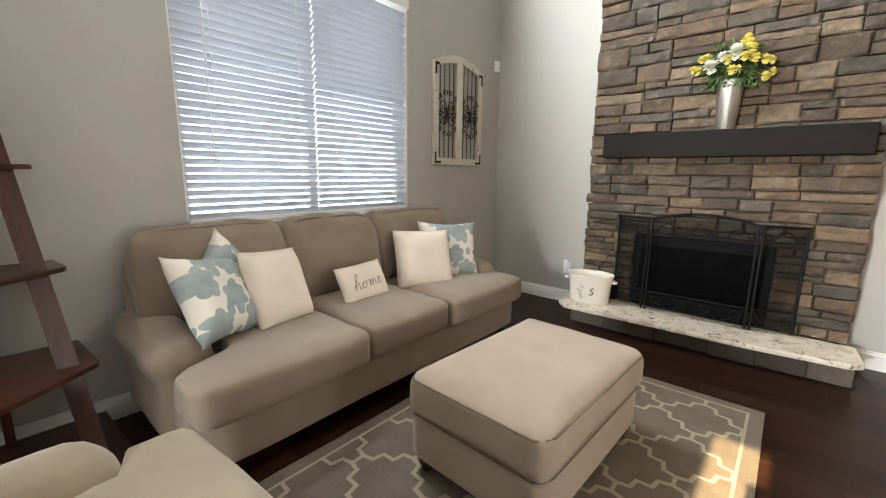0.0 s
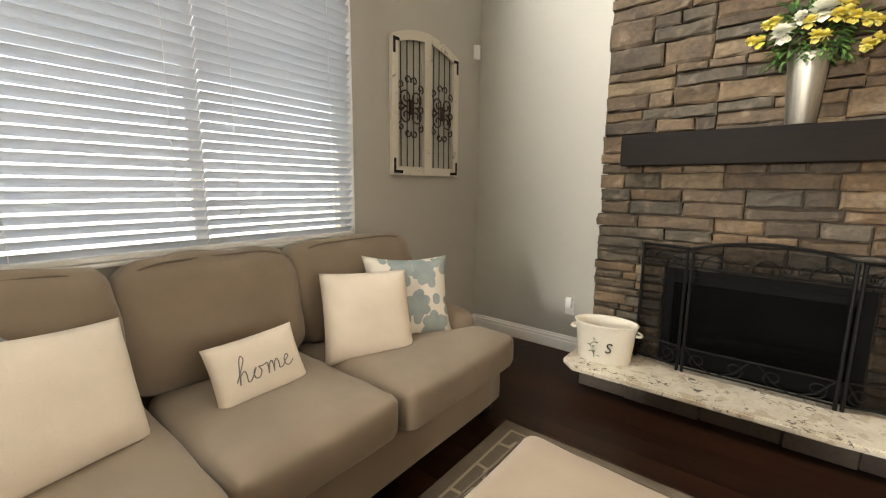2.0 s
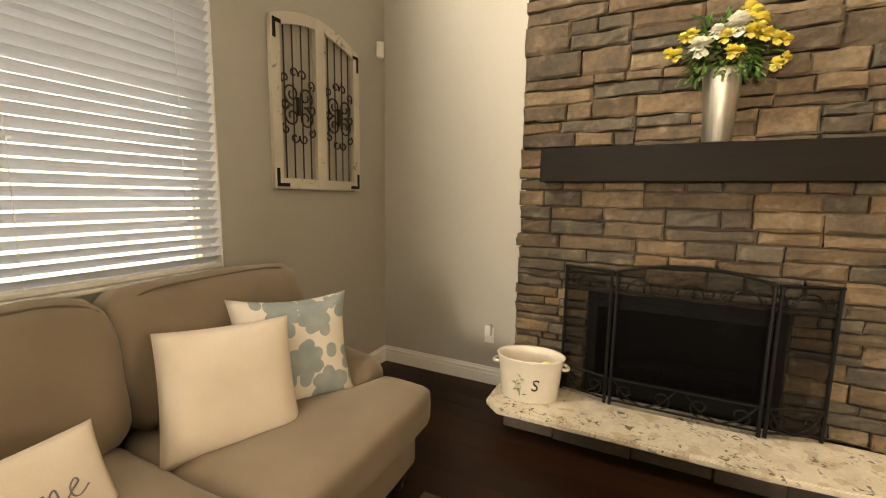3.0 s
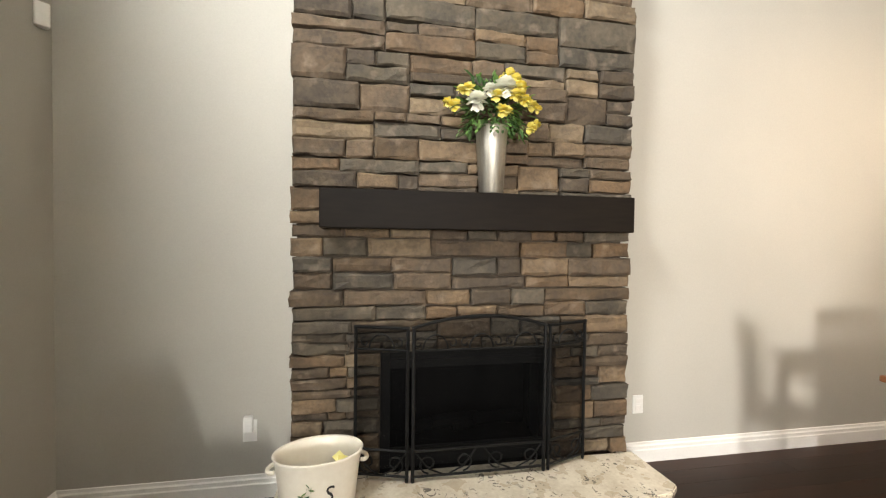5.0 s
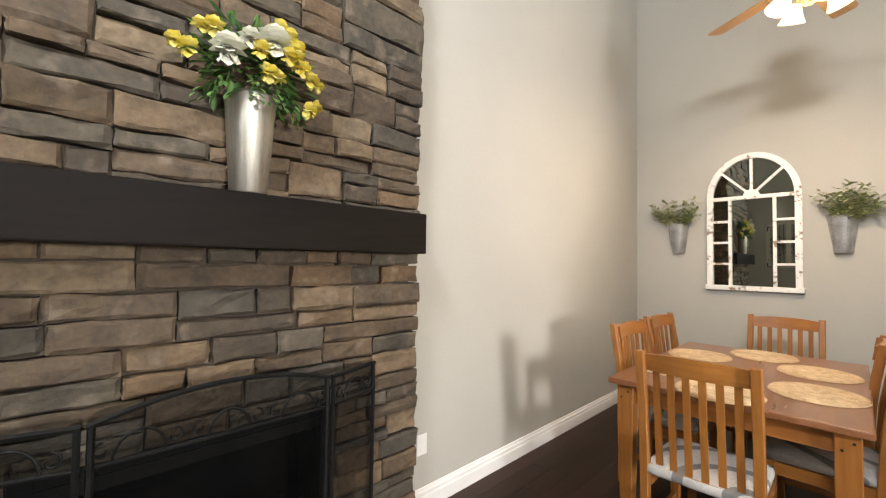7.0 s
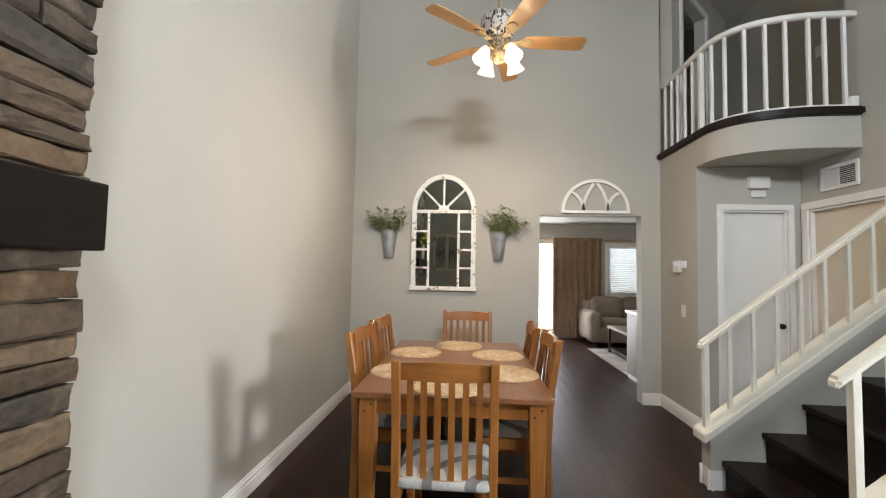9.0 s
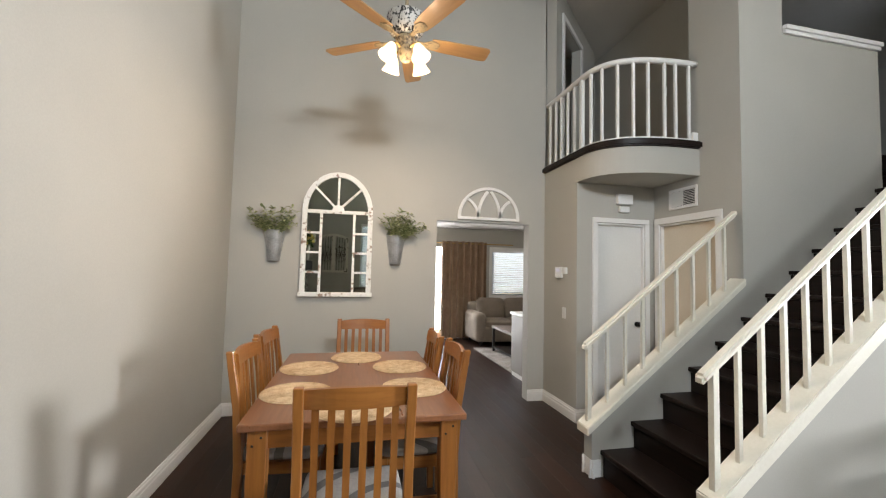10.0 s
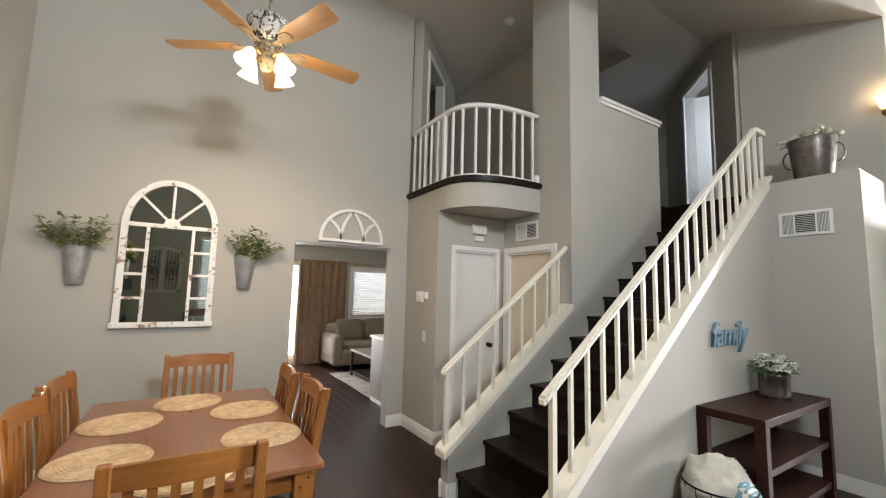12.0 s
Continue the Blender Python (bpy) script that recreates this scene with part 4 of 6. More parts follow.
def screen_panel(w, arched):
    """Local x along the panel, z up."""
    pbm, mbm = bmesh.new(), bmesh.new()
    h = 0.752
    rise = 0.056 if arched else 0.0
    top = lambda x: h + rise * (1 - ((x - w / 2) / (w / 2)) ** 2)
    for x in (0.009, w - 0.009):
        add_tube(pbm, [(x, 0, 0.0), (x, 0, top(x))], 0.0095, 6)
    n = 14
    add_tube(pbm, [(w * i / n, 0, top(w * i / n)) for i in range(n + 1)], 0.0095, 6)
    for z in (0.025, 0.150, 0.644):
        add_tube(pbm, [(0, 0, z), (w, 0, z)], 0.0065, 6)
    # scrolls in the foot and head bands
    k = 2 if arched else 1
    for i in range(k * 2):
        cx = w * (i + 0.5) / (k * 2)
        s = 1 if i % 2 else -1
        add_tube(pbm, [(cx + s * a, 0, z) for a, z in spiral(0, 0.085, 0.048, 0.012, -90, 330, 18)], 0.0045, 5)
        add_tube(pbm, [(cx - s * w / (k * 5), 0, 0.03), (cx, 0, 0.06), (cx + s * w / (k * 5.5), 0, 0.14)], 0.0045, 5)
    for i in range(k + 1 if arched else 1):
        cx = w * (i + 0.5) / (k + 1 if arched else 1)
        r = min(0.062, w * 0.28)
        add_tube(pbm, [(cx + a, 0, z) for a, z in arc(0, 0.646, r + 0.012, 0, 180, 12, r)], 0.0045, 5)
        for s in (1, -1):
            add_tube(pbm, [(cx + s * (r + 0.02) - s * a, 0, 0.677 + z) for a, z in spiral(0, 0, 0.026, 0.006, 90, 380, 12)], 0.004, 5)
    x0 = 0.012
    grid = [(x0 + (w - 2 * x0) * i / 8) for i in range(9)]
    lo = [mbm.verts.new((x, 0.004, 0.02)) for x in grid]
    hi = [mbm.verts.new((x, 0.004, top(x) - 0.005)) for x in grid]
    lo2 = [mbm.verts.new((x, 0.0055, 0.02)) for x in grid]
    hi2 = [mbm.verts.new((x, 0.0055, top(x) - 0.005)) for x in grid]
    for i in range(8):
        mbm.faces.new((lo[i], lo[i + 1], hi[i + 1], hi[i]))
    bmesh.ops.delete(mbm, geom=lo2 + hi2, context="VERTS")
    return pbm, mbm


for (xa, ya), (xb, yb), arched in (((-1.132, 4.132), (-0.865, 4.053), False), ((-0.855, 4.05), (-0.16, 4.05), True), ((-0.15, 4.053), (0.102, 4.132), False)):
    w = math.hypot(xb - xa, yb - ya)
    a, b = screen_panel(w, arched)
    m = pose(xa, ya, 0.197, 0, 0, math.degrees(math.atan2(yb - ya, xb - xa)))
    pa = part("panel", a, IRON, fs)
    pa.matrix_basis = m
    part("mesh", b, MESH, pa, "fine black wire mesh")

# vase of flowers on the mantel
random.seed(21)


def petal(bm, centre, direction, length, width, curl=0.3):
    """A small rounded leaf or petal with a folded middle."""
    d = Vector(direction).normalized()
    s = d.cross(Vector((0, 0, 1)))
    s = s.normalized() if s.length > 1e-3 else Vector((1, 0, 0))
    n = s.cross(d)
    c = Vector(centre)
    w, k = width / 2, curl * length
    v = [bm.verts.new(q) for q in (c, c + d * length * 0.35 + s * w * 0.85 + n * k * 0.15, c + d * length * 0.75 + s * w * 0.8 + n * k * 0.05, c + d * length - n * k * 0.3,
                                   c + d * length * 0.75 - s * w * 0.8 + n * k * 0.05, c + d * length * 0.35 - s * w * 0.85 + n * k * 0.15, c + d * length * 0.5 - n * k * 0.1)]
    for i in range(6):
        bm.faces.new((v[6], v[i], v[(i + 1) % 6]))


def sphere_dir(zmin=-0.2):
    while True:
        v = Vector((random.uniform(-1, 1), random.uniform(-1, 1), random.uniform(zmin, 1)))
        if 0.1 < v.length < 1:
            return v.normalized()


def bloom(bm, c, d, r, n=9):
    d = Vector(d).normalized()
    for ring, tilt in ((n, 1.0), (n - 2, 0.55), (4, 0.2)):
        for i in range(ring):
            a = 2 * math.pi * (i + random.random() * 0.4) / ring
            o = d.orthogonal().normalized()
            o.rotate(Matrix.Rotation(a, 3, d))
            petal(bm, Vector(c) + d * r * (1 - tilt) * 0.4, (o * tilt + d * (1.15 - tilt)).normalized(), r * (0.7 + 0.3 * tilt), r * 1.0)


def foliage(bm, centre, radii, count, length, width, zmin=-0.3, shell=0.45):
    for _ in range(count):
        d = sphere_dir(zmin)
        k = random.uniform(shell, 1.0)
        c = Vector(centre) + Vector((d.x * radii[0], d.y * radii[1], d.z * radii[2])) * k
        petal(bm, c, d + Vector((random.uniform(-0.8, 0.8), random.uniform(-0.8, 0.8), random.uniform(-0.7, 0.5))), length * random.uniform(0.7, 1.3), width * random.uniform(0.7, 1.2))


vase = thing("flower_vase", "tall steel vase of yellow and white flowers on the mantel", "vase", pose(-0.455, 4.105, 1.616))
part("vessel", lathe([(0.058, 0.0), (0.061, 0.004), (0.080, 0.29), (0.085, 0.325), (0.088, 0.335), (0.083, 0.335), (0.072, 0.30), (0.06, 0.28)], 28), STEEL, vase, "tapered brushed steel vase", True)
bm = bmesh.new()
foliage(bm, (0, 0, 0.43), (0.19, 0.12, 0.15), 330, 0.062, 0.024, -0.75, 0.3)
for i in range(26):
    a = random.uniform(0, 6.28)
    c = Vector((0.15 * math.cos(a) * random.uniform(0.6, 1.1), 0.09 * math.sin(a), 0.35))
    for k in range(5):
        petal(bm, c + Vector((0.012 * math.cos(a) * k, 0.01 * math.sin(a) * k, -0.022 * k + 0.03)), (math.cos(a) + random.uniform(-1, 1), math.sin(a), -0.7), 0.042, 0.015)
part("greenery", bm, LEAF, vase, "mixed green leaves")
for c, d in (((0.07, -0.05, 0.585), (0.2, -0.6, 1)), ((-0.20, -0.05, 0.42), (-1, -0.6, 0.2)), ((0.11, -0.10, 0.51), (0.4, -1, 0.5)), ((0.18, -0.06, 0.44), (1, -0.6, 0.1)), ((0.01, -0.13, 0.385), (0.1, -1, 0)), ((0.13, -0.10, 0.45), (0.6, -1, 0.2)), ((0.19, -0.03, 0.34), (1, -0.5, -0.3)), ((-0.145, -0.1, 0.485), (-0.6, -1, 0.2)), ((-0.02, -0.13, 0.45), (0, -1, 0.3)), ((0.07, -0.13, 0.46), (0.3, -1, 0.3)), ((0.09, -0.09, 0.545), (0, -0.7, 0.8))):
    bm = bmesh.new()
    bloom(bm, c, d, 0.038, 9)
    part("yellow_bloom", bm, YELLOW, vase, "yellow blossom")
    bm = bmesh.new()
    bloom(bm, Vector(c) + Vector((random.choice((-0.035, 0.035)), 0.01, random.uniform(-0.03, 0.03))), d, 0.030, 7)
    part("yellow_bloom", bm, YELLOW, vase, "yellow blossom")
for c, d, r in (((-0.11, -0.125, 0.42), (-0.4, -1, 0.2), 0.058), ((0.025, -0.12, 0.49), (0, -1, 0.5), 0.066), ((-0.05, -0.13, 0.475), (-0.2, -1, 0.3), 0.04)):
    bm = bmesh.new()
    bloom(bm, c, d, r, 10)
    bloom(bm, Vector(c) + Vector(d).normalized() * r * 0.25, d, r * 0.62, 8)
    part("white_bloom", bm, WHITEPET, vase, "white rose")

# enamel bucket on the hearth
bk = thing("enamel_bucket", "oval cream enamel bucket with monogram on the hearth", "bucket", pose(-1.275, 3.955, 0.19, 0, 0, 8) @ Matrix.Scale(1.05, 4))
prof = [(0.145, 0.0), (0.152, 0.006), (0.168, 0.16), (0.178, 0.225), (0.186, 0.237), (0.182, 0.243), (0.172, 0.232), (0.160, 0.15), (0.146, 0.02), (0.02, 0.018)]
part("pail", lathe(prof, 36, 1.0, 0.68), ENAMEL, bk, "", True)
for s in (-1, 1):
    part("handle", tube([(s * (0.172 + 0.03 * math.sin(t)), 0.035 * math.cos(t), 0.19 - 0.006 * math.sin(t)) for t in [math.pi * i / 8 for i in range(9)]], 0.009, 7), ENAMEL, bk, "", True)
bm = bmesh.new()
for i in range(7):
    a = random.uniform(-1.2, 1.2)
    add_box(bm, -0.03, 0.03, -0.02, 0.02, -0.004, 0.004, m=pose(0.10 * math.cos(a), 0.055 * math.sin(a), 0.165 + 0.012 * random.random(), random.uniform(-30, 30), random.uniform(-30, 30), random.uniform(0, 180)))
part("contents", bm, YELLOW, bk, "yellow packets")


def letters(text, size, depth, material, name, parent, m, shear=0.3, bevel=0.0, space=1.0):
    cu = bpy.data.curves.new(name, "FONT")
    cu.body, cu.size, cu.extrude, cu.shear, cu.bevel_depth, cu.space_character = text, size, depth, shear, bevel, space
    cu.align_x = "CENTER"
    cu.resolution_u = 3
    tmp = bpy.data.objects.new("tmp", cu)
    scene.collection.objects.link(tmp)
    me = bpy.data.meshes.new_from_object(tmp.evaluated_get(bpy.context.evaluated_depsgraph_get()))
    bpy.data.objects.remove(tmp)
    bpy.data.curves.remove(cu)
    me.materials.clear()
    me.materials.append(material)
    ob = new(name, me)
    ob.parent = parent
    ob.matrix_basis = m
    return ob


letters("S", 0.085, 0.0015, BLACKINK, "monogram", bk, pose(0.035, -0.1215, 0.085, 84, 0, 8), 0.2)
bm = bmesh.new()
for i in range(16):
    t = i / 15
    c = (-0.03 - 0.03 * math.sin(math.pi * t), -0.1135 - 0.006 * t, 0.055 + 0.10 * t)
    petal(bm, c, (math.cos(i * 2.4), -0.02, math.sin(i * 2.4)), 0.026, 0.014, 0.05)
part("leaf_wreath", bm, LEAF, bk, "painted green leaf spray")

# outlets
def wall_plate(name, label, cat, m, plug=False, toggles=0):
    o = thing(name, label, cat, m)
    part("plate", boxed(-0.036, 0.036, -0.006, 0.0, -0.058, 0.058, bevel=0.003), WHITEP, o)
    if plug:
        part("plug", boxed(-0.026, 0.02, -0.04, -0.0065, 0.0, 0.085, bevel=0.009), WHITEP, o, "white plug-in freshener")
    elif toggles:
        for i in range(toggles):
            part("toggle", boxed(-0.012 + 0.0, 0.012, -0.011, -0.0065, -0.028, 0.028, bevel=0.003), WHITEP, o)
    else:
        for z in (-0.022, 0.022):
            part("socket", boxed(-0.017, 0.017, -0.0085, -0.0065, z - 0.014, z + 0.014, bevel=0.002), TRIM, o)
    return o


wall_plate("wall_outlet", "white wall outlet with a plugged-in freshener", "outlet", pose(-1.675, YF, 0.36), True)
wall_plate("wall_outlet", "white wall outlet beside the stone", "outlet", pose(0.60, YF, 0.365))
sn = thing("motion_sensor", "small white alarm sensor in the wall corner", "sensor", pose(XW, YF - 0.07, 2.39, 0, 0, 45))
part("housing", boxed(-0.028, 0.028, -0.045, 0.0, -0.055, 0.055, bevel=0.008), WHITEP, sn)

# iron and wood gate panel on the window wall
gt = thing("wall_gate_panel", "distressed white arched wood panel with iron scrollwork", "wall decor", pose(XW + 0.002, 3.66, 1.368, 0, 0, 90))
# local x runs along the wall (-0.385..0.385), y outward is negative
GW, GH, GA = 0.366, 0.895, 0.095
gtop = lambda x: GH + GA * (1 - (x / GW) ** 2)
bm = bmesh.new()
for a, b in ((-GW, -GW + 0.06), (-0.04, 0.04), (GW - 0.06, GW)):
    add_prism(bm, [(a, 0), (b, 0), (b, gtop(b) - 0.001), ((a + b) / 2, gtop((a + b) / 2)), (a, gtop(a) - 0.001)], "y", -0.028, -0.002)
part("stile", bm, DISTRESS, gt)
part("bottom_rail", boxed(-GW + 0.061, GW - 0.061, -0.026, -0.002, 0.0, 0.06, bevel=0.003), DISTRESS, gt)
xs = [-GW + 0.061 + (2 * GW - 0.122) * i / 16 for i in range(17)]
bm = bmesh.new()
add_prism(bm, [(x, gtop(x) - 0.065) for x in xs] + [(x, gtop(x) - 0.002) for x in xs[::-1]], "y", -0.026, -0.002)
part("arched_rail", bm, DISTRESS, gt)
for s in (-1, 1):
    bm = bmesh.new()
    c = s * 0.173
    for k in (-0.095, -0.033, 0.033, 0.095):
        add_tube(bm, [(c + k, -0.011, 0.055), (c + k, -0.011, gtop(c + k) - 0.06)], 0.0042, 5)
    for q in (-1, 1):
        for zz, up in ((0.525, 1), (0.405, -1)):
            add_tube(bm, [(c + q * (0.052 + a), -0.018, zz + up * z_) for a, z_ in spiral(0, 0, 0.060, 0.016, -100, 400, 26)], 0.0052, 5)
            add_tube(bm, [(c + q * (0.098 + a), -0.018, zz + up * (0.075 + z_)) for a, z_ in spiral(0, 0, 0.030, 0.008, -60, 330, 16)], 0.0048, 5)
            add_tube(bm, [(c + q * (0.034 + a), -0.018, zz + up * (0.115 + z_)) for a, z_ in spiral(0, 0, 0.034, 0.009, 200, -150, 16)], 0.0048, 5)
        add_tube(bm, [(c + q * (0.103 + a), -0.018, 0.465 + z_) for a, z_ in spiral(0, 0, 0.034, 0.010, 180, 520, 16)], 0.0048, 5)
    add_box(bm, c - 0.011, c + 0.011, -0.026, -0.008, 0.415, 0.515)
    part("scrollwork", bm, RUSTIRON, gt, "dark wrought iron scrolls")
    for zz in (0.012, None):
        bm = bmesh.new()
        e = s * (GW - 0.012)
        top = gtop(GW) - 0.012 if zz is None else zz
        dz = -1 if zz is None else 1
        add_box(bm, e - s * 0.018, e, -0.033, -0.0285, top, top + dz * 0.10)
        add_box(bm, e - s * 0.019, e - s * 0.085 if zz is not None else e - s * 0.055, -0.033, -0.0285, top, top + dz * 0.02)
        part("corner_bracket", bm, IRON, gt, "black iron corner bracket")

# ---- sofa ----
def turned_foot(h, r):
    return [(r * 0.55, 0.0), (r * 0.7, h * 0.08), (r * 0.6, h * 0.2), (r, h * 0.5), (r * 0.95, h * 0.72), (r * 0.6, h * 0.8), (r * 0.85, h)]


sofa = thing("sofa", "long taupe three-seat sofa under the window", "sofa", pose(-2.065, 2.08, 0.0))
# local: x depth (front +), y length
SLN = 1.175
part("base", soft_box(0.86, 2 * SLN - 0.04, 0.25, 0.035, 0, 0.004, at=(0.02, 0, 0.09)), SOFA, sofa, "", True)
for s in (-1, 1):
    # set-back rolled arm
    bm = soft_box(0.70, 0.25, 0.50, 0.085, 0.012, 0.012, 10, 3 + s, at=(-0.10, s * (SLN - 0.115), 0.10))
    for v in bm.verts:
        if v.co.z > 0.45:
            v.co.y += s * 0.03
            v.co.z -= 0.08 * max(0, v.co.x + 0.10)
    part("arm", bm, SOFA, sofa, "", True)
part("back_frame", soft_box(0.20, 2 * SLN - 0.06, 0.74, 0.07, 0, 0.006, at=(-0.40, 0, 0.12)), SOFA, sofa, "", True)
SEAMS = (-SLN + 0.01, -0.34, 0.30, SLN - 0.01)
BACKS = (-SLN + 0.04, -0.38, 0.32, SLN - 0.04)
for i in range(3):
    c = (SEAMS[i] + SEAMS[i + 1]) / 2
    wide = SEAMS[i + 1] - SEAMS[i] - 0.012
    at_y = c
    bm = soft_box(0.74 if i == 1 else 0.80, wide, 0.19, 0.045, 0.022, 0.006, 11, 5 + i, at=(0.13 if i == 1 else 0.13, at_y, 0.315))
    for v in bm.verts:
        # the end cushions are notched round the arms
        s = -1 if i == 0 else (1 if i == 2 else 0)
        if s and v.co.x < 0.28 and s * (v.co.y - s * (SLN - 0.27)) > 0:
            v.co.y = s * (SLN - 0.27) + (v.co.y - s * (SLN - 0.27)) * 0.08
    cu = part("seat_cushion", bm, SOFA, sofa, "", True)
    for zz in (0.345, 0.478):
        f = 0.13 + (0.37 if i == 1 else 0.40) + 0.001
        part("piping", tube([(f - 0.02 - 0.5 * (abs(q) > 0.98), c + q * (wide / 2 - 0.012), zz + 0.012 * (1 - q * q) * (1 if zz > 0.4 else -0.3)) for q in [k / 8 for k in range(-8, 9)]], 0.0045, 5), PIPE, cu)
    bw = BACKS[i + 1] - BACKS[i] - 0.006
    by = (BACKS[i] + BACKS[i + 1]) / 2
    bm = soft_box(0.23, bw, 0.50, 0.075, 0.02, 0.016, 12, 9 + 2 * i, at=(0, 0, 0))
    for v in bm.verts:
        v.co.x += 0.03 * math.sin(v.co.z * 7) + 0.012 * noise.noise(v.co * 6 + Vector((i, 0, 0)))
        v.co.z += 0.018 * noise.noise(Vector((v.co.y * 5 + i * 3, 1, 0))) * (v.co.z > 0.3)
    bmesh.ops.transform(bm, matrix=pose(-0.235, by, 0.50, 0, -14, 0), verts=bm.verts)
    bc = part("back_cushion", bm, SOFA, sofa, "", True)
    pts = [pose(-0.235, by, 0.50, 0, -14, 0) @ Vector((0.085, q * (bw / 2 - 0.03), 0.488 - 0.05 * abs(q) ** 6)) for q in [k / 10 for k in range(-10, 11)]]
    part("piping", tube(pts, 0.0045, 5), PIPE, bc)
for sx in (-0.36, 0.38):
    for sy in (-1, 1):
        f = part("foot", lathe(turned_foot(0.10, 0.042), 14), BLACKW, sofa, "black turned wooden foot", True)
        f.location = (sx, sy * (SLN - 0.09), 0.0)

# the stitched word on the lumbar pillow, one flowing line in units of the letter height
SCRIPT = [(0, 0.3), (0.35, 1.0), (0.75, 1.9), (0.6, 2.3), (0.4, 1.9), (0.3, 0.9), (0.25, 0), (0.35, 0.7), (0.7, 1.0), (0.85, 0.6), (0.9, 0.05), (1.2, 0.1),
          (1.7, 0.9), (1.45, 0.6), (1.55, 0.1), (1.9, 0.05), (2.15, 0.5), (1.95, 0.9), (2.3, 0.85), (2.75, 0.9), (2.75, 0), (2.9, 0.7), (3.15, 0.95), (3.25, 0.5), (3.25, 0), (3.4, 0.7), (3.65, 0.95), (3.78, 0.5), (3.8, 0.1), (4.1, 0.1),
          (4.4, 0.45), (4.75, 0.75), (4.6, 1.0), (4.35, 0.7), (4.4, 0.2), (4.75, 0.0), (5.3, 0.4)]


def script_line(w, h, t, unit, x0, z0):
    """The written line laid on the swelling front of a pillow."""
    pts = []
    q = [Vector(p) for p in SCRIPT]
    for a, b, c, d in zip([q[0]] + q[:-2], q[:-1], q[1:], q[2:] + [q[-1]]):
        for k in range(5):
            u = k / 5
            p = 0.5 * (2 * b + (c - a) * u + (2 * a - 5 * b + 4 * c - d) * u * u + (3 * b - a - 3 * c + d) * u ** 3)
            x, z = x0 + unit * (p.x + 0.12 * p.y), z0 + unit * p.y + 0.03 * unit * p.x
            e = max(0.0, (1 - (2 * x / w) ** 4) * (1 - (2 * z / h - 1) ** 4))
            pts.append((x, -t / 2 * e ** 0.62 - 0.0035, z))
    return pts


# throw pillows: leaning on the back cushions
def throw_pillow(label, w, h, t, mat, m, seed, text=None):
    p = thing("throw_pillow", label, "pillow", m, "pillows on the sofa")
    part("cover", pillow_mesh(w, h, t, 18, seed, 0.13 if mat is FLORAL else 0.045), mat, p, "", True)
    if text:
        part("lettering", tube(script_line(w, h, t, 0.043, -0.115, h * 0.33), 0.0021, 5), INK, p, "the word home in grey script")
    return p


throw_pillow("white pillow with blue floral print against the arm", 0.41, 0.44, 0.17, FLORAL, pose(-1.89, 1.215, 0.52, -32, 10, 120), 1)
throw_pillow("white pillow with blue floral print behind another", 0.42, 0.42, 0.14, FLORAL, pose(-2.10, 1.19, 0.565, -18, 44, 100), 9)
throw_pillow("plain cream linen throw pillow", 0.38, 0.42, 0.15, LINEN, pose(-1.95, 1.51, 0.49, -24, 5, 107), 2)
throw_pillow("small cream lumbar pillow with the word home", 0.36, 0.25, 0.11, LINEN, pose(-1.955, 2.05, 0.49, -26, -2, 92), 3, "home")
throw_pillow("plain cream linen throw pillow before a floral one", 0.44, 0.43, 0.16, LINEN, pose(-1.93, 2.55, 0.475, -22, 2, 66), 4)
throw_pillow("white pillow with blue floral print in the corner", 0.50, 0.47, 0.15, FLORAL, pose(-1.94, 2.84, 0.475, -20, 3, 64), 5)

# ---- ottoman ----
ot = thing("ottoman", "large beige upholstered ottoman on the trellis rug", "ottoman", pose(-0.805, 2.045, 0.014, 0, 0, -2.5))
bm = soft_box(0.665, 0.97, 0.20, 0.06, 0.024, 0.004, 13, 2, at=(0, 0, 0.262))
for v in bm.verts:
    v.co.x *= 1 - 0.055 * (1 - (v.co.y / 0.49) ** 2)
    v.co.y *= 1 - 0.03 * (1 - (v.co.x / 0.34) ** 2)
part("cushion", bm, OTTO, ot, "", True)
part("base", soft_box(0.625, 0.93, 0.20, 0.025, 0.0, 0.002, 9, 4, at=(0, 0, 0.065)), OTTO, ot, "", True)
for zz in (0.285, 0.435):
    part("piping", tube([(math.copysign(min(0.323, abs(0.347 * math.cos(t)) * 1.25), math.cos(t)), math.copysign(min(0.475, abs(0.507 * math.sin(t)) * 1.25), math.sin(t)), zz) for t in [2 * math.pi * k / 72 for k in range(72)]], 0.004, 5, True), PIPE, ot)
for sx in (-1, 1):
    for sy in (-1, 1):
        f = part("foot", lathe(turned_foot(0.075, 0.04), 14), BLACKW, ot, "black turned wooden foot", True)
        f.location = (sx * 0.262, sy * 0.41, 0.0)

# ---- rug ----
rug = thing("area_rug", "taupe area rug with cream trellis pattern", "rug", pose(-0.768, 1.965, 0.0))
bm = boxed(-0.785, 0.785, -1.22, 1.22, 0.0, 0.014, bevel=0.005)
part("rug_field", bm, RUG, rug)

